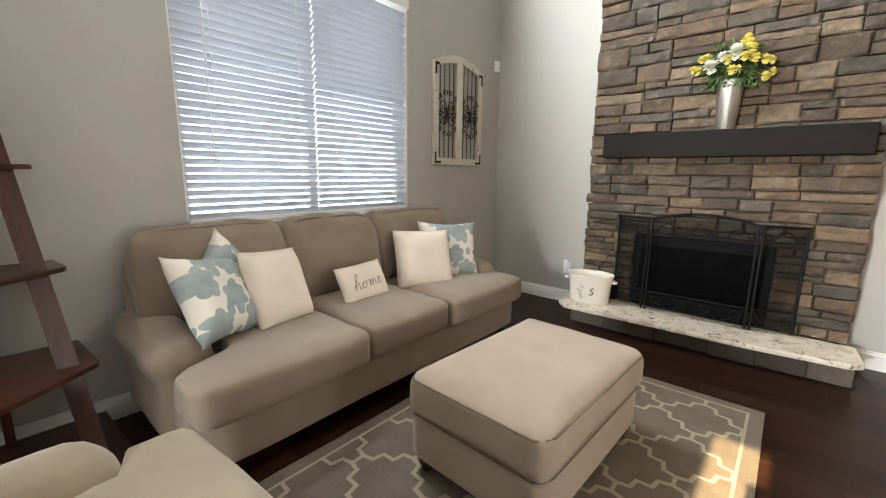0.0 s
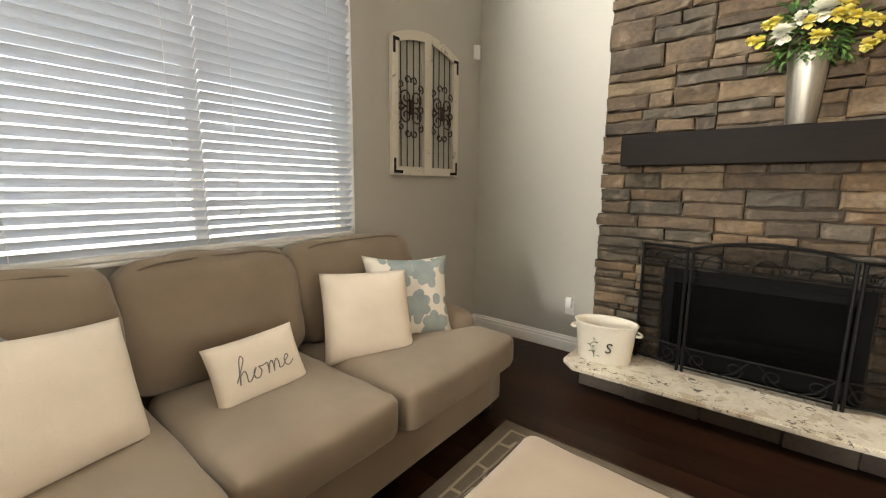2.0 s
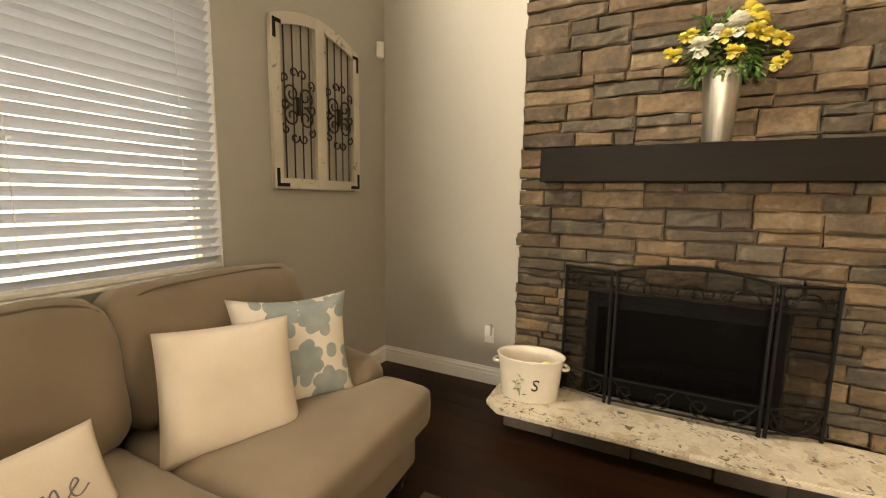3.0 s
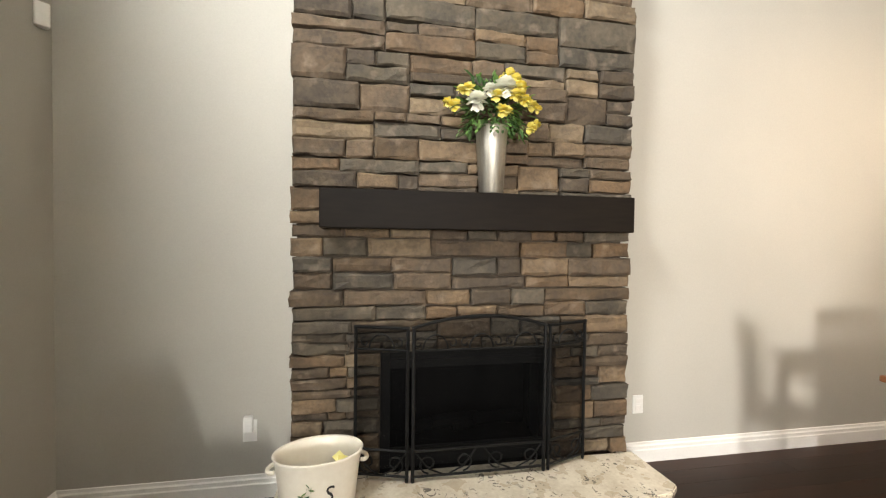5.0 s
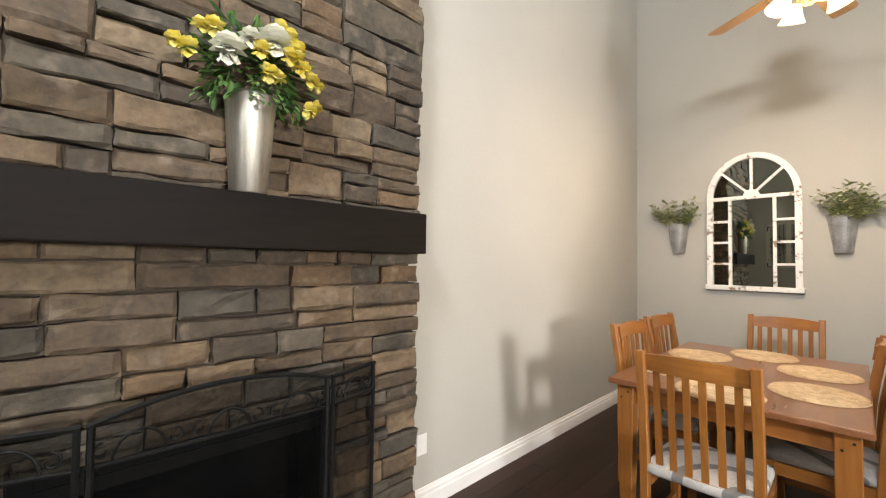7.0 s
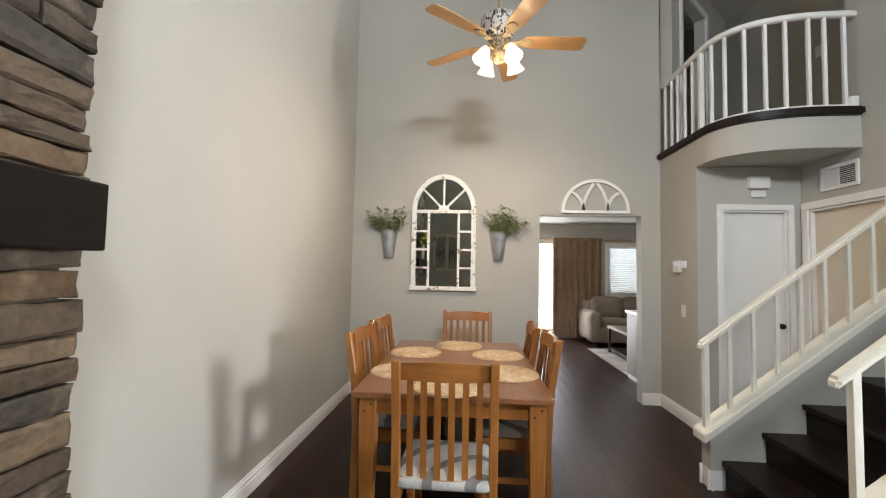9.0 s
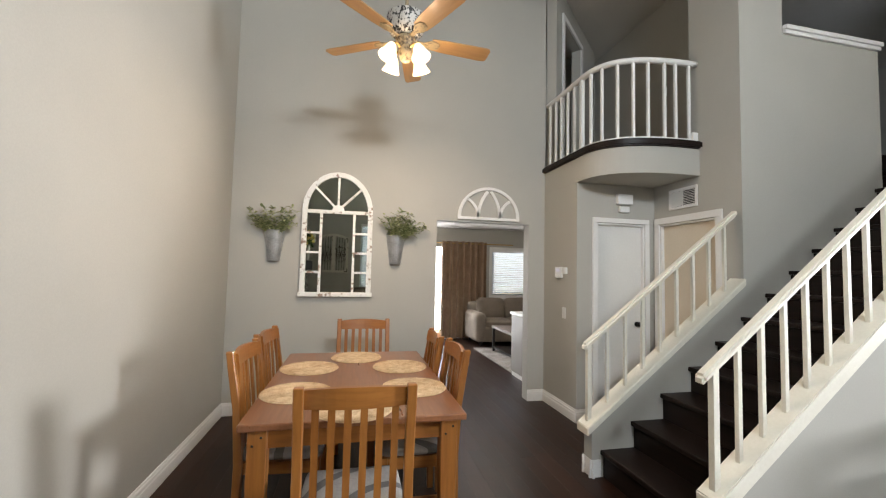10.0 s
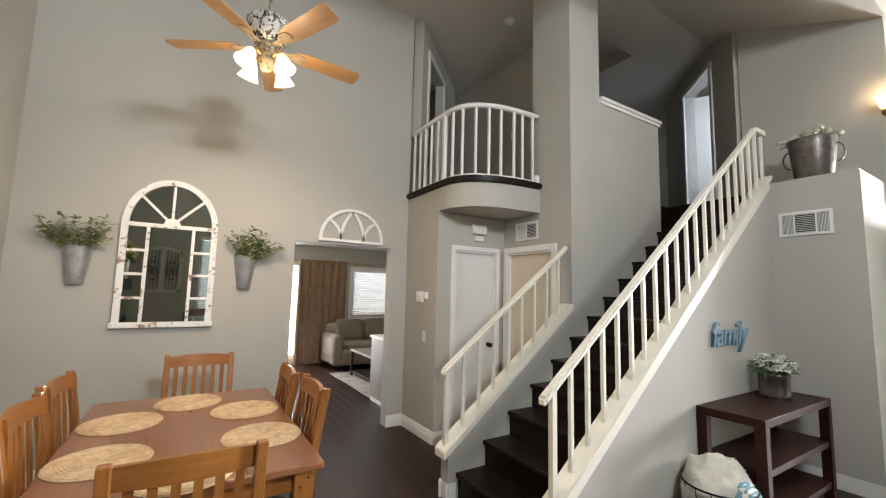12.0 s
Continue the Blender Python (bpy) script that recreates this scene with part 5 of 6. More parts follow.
# ---- armchair in the foreground ----
ac = thing("armchair", "oatmeal upholstered armchair with rolled arms", "armchair", pose(-0.94, 0.43, 0.0, 0, 0, 93))
part("base", soft_box(0.80, 0.84, 0.24, 0.03, 0, 0.003, at=(0, 0, 0.08)), ARMCH, ac, "", True)
bm = soft_box(0.70, 0.88, 0.19, 0.07, 0.03, 0.004, 12, at=(0.11, 0, 0.32))
for v in bm.verts:
    s = 1 if v.co.y > 0 else -1
    if v.co.x < 0.24 and abs(v.co.y) > 0.26:
        v.co.y = s * (0.26 + (abs(v.co.y) - 0.26) * 0.1)
part("seat_cushion", bm, ARMCH, ac, "", True)
part("back", soft_box(0.22, 0.80, 0.60, 0.09, 0.02, 0.004, 10, at=(-0.34, 0, 0.28)), ARMCH, ac, "", True)
for s in (-1, 1):
    part("arm", soft_box(0.62, 0.22, 0.50, 0.105, 0.01, 0.004, 10, at=(-0.06, s * 0.355, 0.10)), ARMCH, ac, "", True)
for sx in (-0.34, 0.34):
    for sy in (-0.34, 0.34):
        f = part("foot", lathe(turned_foot(0.09, 0.04), 12), BLACKW, ac, "black turned wooden foot", True)
        f.location = (sx, sy, 0.0)

# ---- ladder shelf by the window wall ----
ls = thing("ladder_shelf", "reddish brown wooden leaning ladder shelf", "shelf", pose(0, 0.078, 0))


def slanted_rail(a, b, sx, sy):
    """A straight square rail from foot a to head b, cut level at both ends."""
    bm = bmesh.new()
    q = [[bm.verts.new((p[0] + i * sx / 2, p[1] + j * sy / 2, p[2])) for i, j in ((-1, -1), (1, -1), (1, 1), (-1, 1))] for p in (a, b)]
    bm.faces.new(q[0][::-1])
    bm.faces.new(q[1])
    for i in range(4):
        bm.faces.new((q[0][i], q[0][(i + 1) % 4], q[1][(i + 1) % 4], q[1][i]))
    bmesh.ops.bevel(bm, geom=bm.edges[:], offset=0.004, segments=2, affect="EDGES")
    return bm


part("front_rail", slanted_rail((-2.10, 0.640, 0.0), (-2.52, 0.475, 1.62), 0.032, 0.070), WALNUT, ls)
part("front_rail", slanted_rail((-2.10, -0.10, 0.0), (-2.52, 0.065, 1.62), 0.032, 0.070), WALNUT, ls)
part("back_leg", slanted_rail((-2.50, 0.395, 0.0), (-2.53, 0.395, 1.28), 0.032, 0.034), WALNUT, ls)
part("back_leg", slanted_rail((-2.50, 0.145, 0.0), (-2.53, 0.145, 1.28), 0.032, 0.034), WALNUT, ls)
for z, tx, ty, fx in ((0.05, -2.06, 0.75, -1.86), (0.455, -2.20, 0.69, -1.97), (0.855, -2.35, 0.65, -2.15), (1.28, -2.46, 0.605, -2.30)):
    half = [(-2.552, 0.27), (-2.552, ty - 0.02), (tx, ty), (tx + 0.03, ty - 0.01), (fx, 0.40), (fx + 0.03, 0.27)]
    part("shelf", prism(half + [(x, 0.54 - y) for x, y in half[-2:0:-1]], "z", z, z + 0.02, 0.004), WALNUTY, ls)


# ---- dining table ----
tb = thing("dining_table", "honey oak dining table with square tapered legs", "table", pose(2.13, 3.12, 0.0))
part("tabletop", boxed(-0.785, 0.785, -0.518, 0.518, 0.728, 0.76, bevel=0.008), TOPW, tb)
for s in (-1, 1):
    part("apron", boxed(-0.67, 0.67, s * 0.44 - 0.011, s * 0.44 + 0.011, 0.63, 0.727), OAKX, tb)
    part("apron", boxed(s * 0.705 - 0.011, s * 0.705 + 0.011, -0.41, 0.41, 0.63, 0.727), OAKY, tb)
    for q in (-1, 1):
        bm = bmesh.new()
        add_prism(bm, [(-0.03, 0.0), (0.03, 0.0), (0.042, 0.5), (0.042, 0.727), (-0.042, 0.727), (-0.042, 0.5)], "y", -0.042, 0.042)
        for v in bm.verts:
            if v.co.z < 0.1:
                v.co.y *= 0.72
        bmesh.ops.bevel(bm, geom=list(bm.edges), offset=0.004, segments=1, affect="EDGES")
        l = part("leg", bm, OAK, tb)
        l.location = (s * 0.705, q * 0.44, 0)
        for dy, zz in ((-0.018, 0.69), (0.018, 0.655)):
            part("peg", lathe([(0.006, 0.0), (0.006, 0.002)], 8, at=(0, 0, 0)), BLACKW, l).matrix_basis = pose(-0.0425 if s < 0 else 0.0425, dy, zz, 0, -90 if s < 0 else 90, 0)

# chairs: local front is +x, back at -x
ch = thing("dining_chair", "honey oak slat-back dining chair with grey fabric seat", "chair", pose(1.285, 3.137, 0.0), "chairs round the table")
for s in (-1, 1):
    bm = bmesh.new()
    add_prism(bm, [(-0.215, 0.0), (-0.175, 0.0), (-0.165, 0.42), (-0.185, 0.70), (-0.235, 1.0), (-0.272, 1.0), (-0.225, 0.70), (-0.208, 0.42)], "y", -0.019, 0.019)
    bmesh.ops.bevel(bm, geom=list(bm.edges), offset=0.004, segments=1, affect="EDGES")
    part("back_post", bm, OAK, ch).location = (0, s * 0.215, 0)
    part("front_leg", boxed(0.185, 0.225, s * 0.20 - 0.02, s * 0.20 + 0.02, 0.0, 0.43, bevel=0.004), OAK, ch)
    part("side_rail", boxed(-0.165, 0.184, s * 0.205 - 0.011, s * 0.205 + 0.011, 0.365, 0.425), OAKX, ch)
    part("side_stretcher", boxed(-0.17, 0.184, s * 0.20 - 0.009, s * 0.20 + 0.009, 0.17, 0.20), OAKX, ch)


def curved_rail(z0, z1, xb, depth, lean, bow=0.03, half=0.196, n=10):
    bm = bmesh.new()
    rows = []
    for i in range(n + 1):
        q = 2 * i / n - 1
        x = xb - bow * (1 - q * q)
        crown = 0.012 * (1 - q * q) if z1 > 0.9 else 0
        rows.append([bm.verts.new((x + o - lean * (z - z0), q * half, z + (crown if z == z1 else 0))) for o, z in ((0, z0), (depth, z0), (depth, z1), (0, z1))])
    for a, b in zip(rows, rows[1:]):
        for j in range(4):
            bm.faces.new((a[j], a[(j + 1) % 4], b[(j + 1) % 4], b[j]))
    bm.faces.new(rows[0][::-1])
    bm.faces.new(rows[-1])
    bmesh.ops.recalc_face_normals(bm, faces=bm.faces)
    return bm


part("top_rail", curved_rail(0.91, 0.985, -0.230, 0.022, 0.16), OAKY, ch)
part("grip_slot", boxed(-0.002, 0.002, -0.035, 0.035, -0.006, 0.006, bevel=0.0015, m=pose(-0.2475, 0.0, 0.962, 0, -9, 0)), BLACKW, ch, "dark grip slot")
part("lower_rail", curved_rail(0.435, 0.475, -0.187, 0.02, 0.06, 0.02), OAKY, ch)
for i in range(6):
    q = -0.83 + 1.66 * i / 5
    y = q * 0.185
    b0, b1 = -0.188 - 0.02 * (1 - q * q), -0.224 - 0.03 * (1 - q * q)
    part("slat", prism([(b0 + 0.004, 0.47), (b0 + 0.016, 0.47), (b1 + 0.012, 0.92), (b1, 0.92)], "y", y - 0.014, y + 0.014), OAK, ch)
part("front_rail", boxed(0.19, 0.212, -0.18, 0.18, 0.365, 0.425), OAKY, ch)
part("seat", soft_box(0.44, 0.43, 0.055, 0.024, 0.012, 0.002, 7, at=(0.005, 0, 0.425)), SEATF, ch, "grey patterned fabric seat pad", True)
for x, y, a in ((1.955, 3.515, -94), (2.545, 3.51, -95), (2.975, 3.053, 180), (1.89, 2.765, 90), (2.39, 2.80, 88)):
    copy_thing(ch, pose(x, y, 0, 0, 0, a))

# placemats
random.seed(3)
pm = thing("placemat", "round woven straw placemat on the table", "placemat", pose(1.487, 3.14, 0.76), "placemats on the table")
bm = bmesh.new()
add_lathe(bm, [(0.188, 0.0), (0.192, 0.003), (0.188, 0.007), (0.02, 0.0075)], 40)
for k in range(13):
    r = 0.182 - 0.0135 * k
    add_tube(bm, [((r + 0.0015 * math.sin(t * 23 + k)) * math.cos(t), (r + 0.0015 * math.sin(t * 23 + k)) * math.sin(t), 0.007) for t in [2 * math.pi * i / 40 for i in range(40)]], 0.0055, 5, True)
part("weave", bm, STRAW, pm)
for x, y in ((1.797, 3.448), (2.363, 3.434), (2.682, 3.117), (2.342, 2.817), (1.817, 2.795)):
    copy_thing(pm, pose(x, y, 0.76, 0, 0, random.uniform(0, 180)))

# ---- ceiling fan with four lit shades ----
fan = thing("ceiling_fan", "five-blade maple ceiling fan with four lit glass shades", "ceiling fan", pose(2.405, 2.833, 3.20))
part("downrod", tube([(0, 0, 0.22), (0, 0, 1.76)], 0.014, 10), FANMET, fan)
part("canopy", lathe([(0.03, 1.70), (0.075, 1.75), (0.085, 1.798)], 20), FANMET, fan, "", True)
part("motor_housing", lathe([(0.05, 0.02), (0.095, 0.032), (0.128, 0.065), (0.140, 0.10), (0.146, 0.165), (0.150, 0.18), (0.135, 0.192), (0.07, 0.205), (0.03, 0.225), (0.02, 0.24)], 28), FANLAT, fan, "ornate pierced white motor housing", True)
part("light_hub", lathe([(0.015, -0.17), (0.035, -0.16), (0.05, -0.12), (0.06, -0.07), (0.045, -0.04), (0.075, -0.015), (0.08, 0.018)], 24), FANMET, fan, "", True)
for i in range(5):
    a = 59 + 72 * i
    bm = bmesh.new()
    out = [(0.20, -0.055), (0.30, -0.066), (0.63, -0.073), (0.665, -0.068), (0.68, -0.05), (0.68, 0.05), (0.665, 0.068), (0.63, 0.073), (0.30, 0.066), (0.20, 0.055)]
    add_prism(bm, out, "z", -0.004, 0.004)
    b = part("blade", bm, FANBL, fan)
    b.matrix_basis = pose(0, 0, 0.0, 0, 0, a) @ pose(0, 0, 0.01, -11, 0, 0)
    bm = bmesh.new()
    add_prism(bm, [(0.07, -0.02), (0.14, -0.014), (0.19, -0.045), (0.25, -0.035), (0.27, 0.0), (0.25, 0.035), (0.19, 0.045), (0.14, 0.014), (0.07, 0.02)], "z", -0.012, -0.005)
    part("blade_iron", bm, FANMET, b, "scrolled blade bracket")
for i in range(4):
    a = 35 + 90 * i
    m = pose(0, 0, -0.09, 0, 0, a) @ pose(0.13, 0, 0, 0, 24, 0)
    part("lamp_arm", tube([(0.035 * math.cos(radians(a)), 0.035 * math.sin(radians(a)), -0.08), (0.09 * math.cos(radians(a)), 0.09 * math.sin(radians(a)), -0.055), (0.125 * math.cos(radians(a)), 0.125 * math.sin(radians(a)), -0.085)], 0.009, 8), BRASS, fan)
    bm = lathe([(0.026, 0.0), (0.04, -0.03), (0.052, -0.07), (0.072, -0.115), (0.069, -0.115), (0.048, -0.07), (0.03, -0.01)], 20)
    bmesh.ops.transform(bm, matrix=pose(0, 0, 0, 0, -180 + 180 - 22, 0), verts=bm.verts)
    sh = part("lamp_shade", bm, BULB, fan, "lit frosted bell shade", True)
    sh.matrix_basis = pose(0.13 * math.cos(radians(a)), 0.13 * math.sin(radians(a)), -0.085, 0, 0, a)
lamp("fan_lamp", "POINT", pose(2.405, 2.833, 2.84), 17, (1.0, 0.72, 0.46), 0.12)
lamp("fan_shade_light", "AREA", pose(2.405, 2.833, 2.90), 27, (1.0, 0.80, 0.60), (0.34, 0.34))

# ---- arched mirror and wall planters ----
mr = thing("arched_mirror", "arched window-style mirror with chipped white frame", "mirror", pose(XD - 0.001, 3.337, 1.165, 0, 0, 90))
# local x runs along the wall; the room side is +y
MW, MS, MA = 0.358, 0.885, 0.415
HALF = [(MW * math.cos(radians(a)), MS + MA * math.sin(radians(a))) for a in range(0, 181, 9)]


def ring_band(bm, outer, inner, y0, y1):
    n = len(outer)
    rows = [[bm.verts.new((p[0], y, p[1])) for p in ring] for ring, y in ((outer, y0), (outer, y1), (inner, y1), (inner, y0))]
    for j in range(n - 1):
        for k in range(4):
            a, b = rows[k], rows[(k + 1) % 4]
            bm.faces.new((a[j], a[j + 1], b[j + 1], b[j]))
    bm.faces.new([r[0] for r in rows])
    bm.faces.new([r[-1] for r in rows][::-1])
    bmesh.ops.recalc_face_normals(bm, faces=bm.faces)


bm = bmesh.new()
inner = [(x * (MW - 0.05) / MW, MS + (z - MS) * (MA - 0.05) / MA) for x, z in HALF]
ring_band(bm, HALF, inner, 0.004, 0.034)
part("arch_frame", bm, CHIPPED, mr)
for s in (-1, 1):
    part("side_frame", boxed(s * (MW - 0.05), s * MW, 0.004, 0.034, 0.045, MS - 0.001, bevel=0.003), CHIPPED, mr)
part("bottom_frame", boxed(-MW - 0.012, MW + 0.012, 0.004, 0.044, 0.0, 0.044, bevel=0.003), CHIPPED, mr)
part("transom", boxed(-MW + 0.051, MW - 0.051, 0.004, 0.028, MS - 0.022, MS + 0.013, bevel=0.002), CHIPPED, mr)
for s in (-1, 1):
    part("mullion", boxed(s * 0.168 - 0.013, s * 0.168 + 0.013, 0.004, 0.028, 0.045, MS - 0.023, bevel=0.002), CHIPPED, mr)
    for k in (1, 2, 3):
        z = 0.045 + (MS - 0.068) * k / 4
        part("muntin", boxed(s * 0.182, s * (MW - 0.051), 0.004, 0.026, z - 0.011, z + 0.011, bevel=0.002), CHIPPED, mr)
for a in (45, 90, 135):
    c, s_ = math.cos(radians(a)), math.sin(radians(a))
    m = pose(0, 0.015, MS + 0.014, 0, 90 - a + 0, 0)
    part("spoke", boxed(-0.011, 0.011, -0.010, 0.010, 0.05, 0.345, bevel=0.002, m=m), CHIPPED, mr)
bm = bmesh.new()
add_prism(bm, [(0.062 * math.cos(radians(a)), MS + 0.0135 + 0.055 * math.sin(radians(a))) for a in range(0, 181, 15)], "y", 0.005, 0.029)
part("hub", bm, CHIPPED, mr)
bm = bmesh.new()
add_prism(bm, [(-MW + 0.02, 0.02), (MW - 0.02, 0.02)] + [(x * 0.94, MS + (z - MS) * 0.94) for x, z in HALF], "y", 0.001, 0.0035)
part("mirror_glass", bm, MIRROR, mr, "silvered glass")

random.seed(8)


def wall_planter(label, y, z, m_side):
    p = thing("wall_planter", label, "planter", pose(XD - 0.001, y, z), "wall planters")
    bm = bmesh.new()
    rows = []
    for zz, w, d in ((0.0, 0.058, 0.045), (0.01, 0.060, 0.047), (0.30, 0.100, 0.085), (0.312, 0.104, 0.089), (0.312, 0.098, 0.083), (0.25, 0.088, 0.074)):
        rows.append([bm.verts.new((-0.002, -w, zz))] + [bm.verts.new((-0.002 - d * math.sin(math.pi * i / 12), -w * math.cos(math.pi * i / 12), zz)) for i in range(1, 12)] + [bm.verts.new((-0.002, w, zz))])
    for a, b in zip(rows, rows[1:]):
        n = len(a)
        for j in range(n):
            bm.faces.new((a[j], a[(j + 1) % n], b[(j + 1) % n], b[j]))
    bm.faces.new(rows[0])
    bm.faces.new(rows[-1])
    bmesh.ops.recalc_face_normals(bm, faces=bm.faces)
    part("pocket", bm, GALV, p, "galvanised half-round pocket")
    sb, lb = bmesh.new(), bmesh.new()
    for i in range(34):
        a = random.uniform(-0.85, 0.85) + m_side * 0.35
        length = random.uniform(0.15, 0.31)
        droop = random.uniform(0.0, 0.06)
        pts = []
        out = random.uniform(0.1, 0.5)
        for k in range(6):
            t = k / 5
            pts.append(Vector((-0.045 - out * length * t * 0.6, 0.05 * a + math.sin(a) * length * t, 0.27 + math.cos(a) * length * t - droop * t * t)))
        add_tube(sb, pts, 0.0018, 4)
        for k in range(1, 6):
            for s in (-1, 1):
                for _ in range(2):
                    q = pts[k] + Vector((random.uniform(-0.012, 0.012), random.uniform(-0.012, 0.012), random.uniform(-0.012, 0.012)))
                    q.x = min(q.x, -0.02)
                    petal(lb, q, (random.uniform(-1, 0.1), s * random.uniform(0.2, 1), random.uniform(-0.3, 0.9)), random.uniform(0.034, 0.058), random.uniform(0.022, 0.034))
    part("stems", sb, SAGE, p)
    part("leaves", lb, SAGE, p, "soft grey-green leaves")
    return p


wall_planter("galvanised wall pocket with soft greenery by the corner", 3.955, 1.52, 0.0)
wall_planter("galvanised wall pocket with trailing greenery", 2.727, 1.514, -0.6)

# arched fretwork over the opening
af = thing("arch_fretwork", "white half-round wooden fretwork above the opening", "wall decor", pose(XD - 0.001, 1.675, 2.042, 0, 0, 90))
R = 0.367


def half_ring(cx, r_out, r_in, a0, a1, h=0.95):
    bm = bmesh.new()
    o = [(cx + r_out * math.cos(radians(a0 + (a1 - a0) * i / 16)), 0.03 + h * r_out * math.sin(radians(a0 + (a1 - a0) * i / 16))) for i in range(17)]
    q = [(cx + r_in * math.cos(radians(a0 + (a1 - a0) * i / 16)), 0.03 + h * r_in * math.sin(radians(a0 + (a1 - a0) * i / 16))) for i in range(17)]
    ring_band(bm, o, q, 0.002, 0.024)
    return bm


part("outer_arch", half_ring(0, R, R - 0.035, 0, 180), TRIM, af)
part("base_bar", boxed(-R, R, 0.001, 0.026, 0.0, 0.032, bevel=0.003), TRIM, af)
for s in (-1, 1):
    bm = half_ring(s * 0.375, 0.52, 0.487, 118 if s > 0 else 0, 180 if s > 0 else 62)
    keep = [v for v in bm.verts if (v.co.x / (R - 0.02)) ** 2 + ((v.co.z - 0.03) / (0.95 * (R - 0.02))) ** 2 > 1]
    bmesh.ops.delete(bm, geom=keep, context="VERTS")
    part("fret", bm, TRIM, af)
    bm = half_ring(s * 0.375, 0.26, 0.228, 90 if s > 0 else 0, 180 if s > 0 else 90)
    keep = [v for v in bm.verts if (v.co.x / (R - 0.02)) ** 2 + ((v.co.z - 0.03) / (0.95 * (R - 0.02))) ** 2 > 1]
    bmesh.ops.delete(bm, geom=keep, context="VERTS")
    part("fret", bm, TRIM, af)

# thermostat, switch, alcove fittings
th = thing("thermostat", "white wall thermostat with a small blue display", "thermostat", pose(3.41, 0.982, 1.472, 0, 0, 180))
part("body", boxed(-0.065, 0.065, -0.028, 0.0, -0.06, 0.055, bevel=0.007), WHITEP, th)
part("display", boxed(-0.035, 0.035, -0.031, -0.0285, 0.005, 0.035), glow_material("blue_display", (0.25, 0.3, 0.9), 0.08), th, "small blue display")
part("side_box", boxed(0.085, 0.155, -0.024, 0.0, -0.02, 0.05, bevel=0.005), WHITEP, th)
wall_plate("light_switch", "white rocker light switch", "switch", pose(3.32, 0.982, 1.044, 0, 0, 180), False, 1)
wall_plate("hall_switch", "white switch in the upper hall", "switch", pose(3.75, -0.659, LAND + 1.15, 0, 0, 180), False, 1)
cb = thing("door_chime", "white door chime box over the alcove door", "chime", pose(3.079, 0.455, 2.225, 0, 0, -90))
part("box", boxed(-0.085, 0.085, -0.05, 0.0, -0.045, 0.06, bevel=0.006), WHITEP, cb)
part("small_box", boxed(-0.055, 0.055, -0.035, 0.0, -0.125, -0.065, bevel=0.005), WHITEP, cb)


def door(name, label, m, w, h, mat, casing, handle_side):
    d = thing(name, label, "door", m, kind="structure")
    leaf = part("leaf", boxed(-w / 2 + 0.004, w / 2 - 0.004, 0.035, 0.07, 0.008, h - 0.004, bevel=0.002), mat, d)
    for s in (-1, 1):
        part("casing", boxed(s * w / 2, s * (w / 2 + casing), -0.018, 0.0, 0.0, h, bevel=0.004), TRIM, d)
        part("jamb", boxed(s * (w / 2 - 0.002), s * (w / 2 - 0.018), 0.0, 0.034, 0.0, h - 0.018), TRIM, d)
    part("casing", boxed(-w / 2 - casing, w / 2 + casing, -0.018, 0.0, h + 0.001, h + casing, bevel=0.004), TRIM, d)
    part("jamb", boxed(-w / 2, w / 2, 0.0, 0.034, h - 0.018, h - 0.002), TRIM, d)
    x = handle_side * (w / 2 - 0.07)
    part("door_handle", lathe([(0.026, 0.0), (0.026, 0.006), (0.01, 0.012), (0.01, 0.03), (0.026, 0.045), (0.024, 0.062), (0.006, 0.068)], 14), BRASS if handle_side < 0 else IRON, leaf, "round door knob", True).matrix_basis = pose(x, 0.035, 0.95, 90, 0, 0)
    return d


door("door_1", "plain white closed closet door in the alcove", pose(3.08, 0.48, 0.0, 0, 0, -90), 0.56, 1.985, DOORW, 0.05, 1)
door("door_2", "cream closed door below the balcony", pose(2.666, 0.075, 0.0, 0, 0, 180), 0.668, 1.98, DOORC, 0.065, 1)


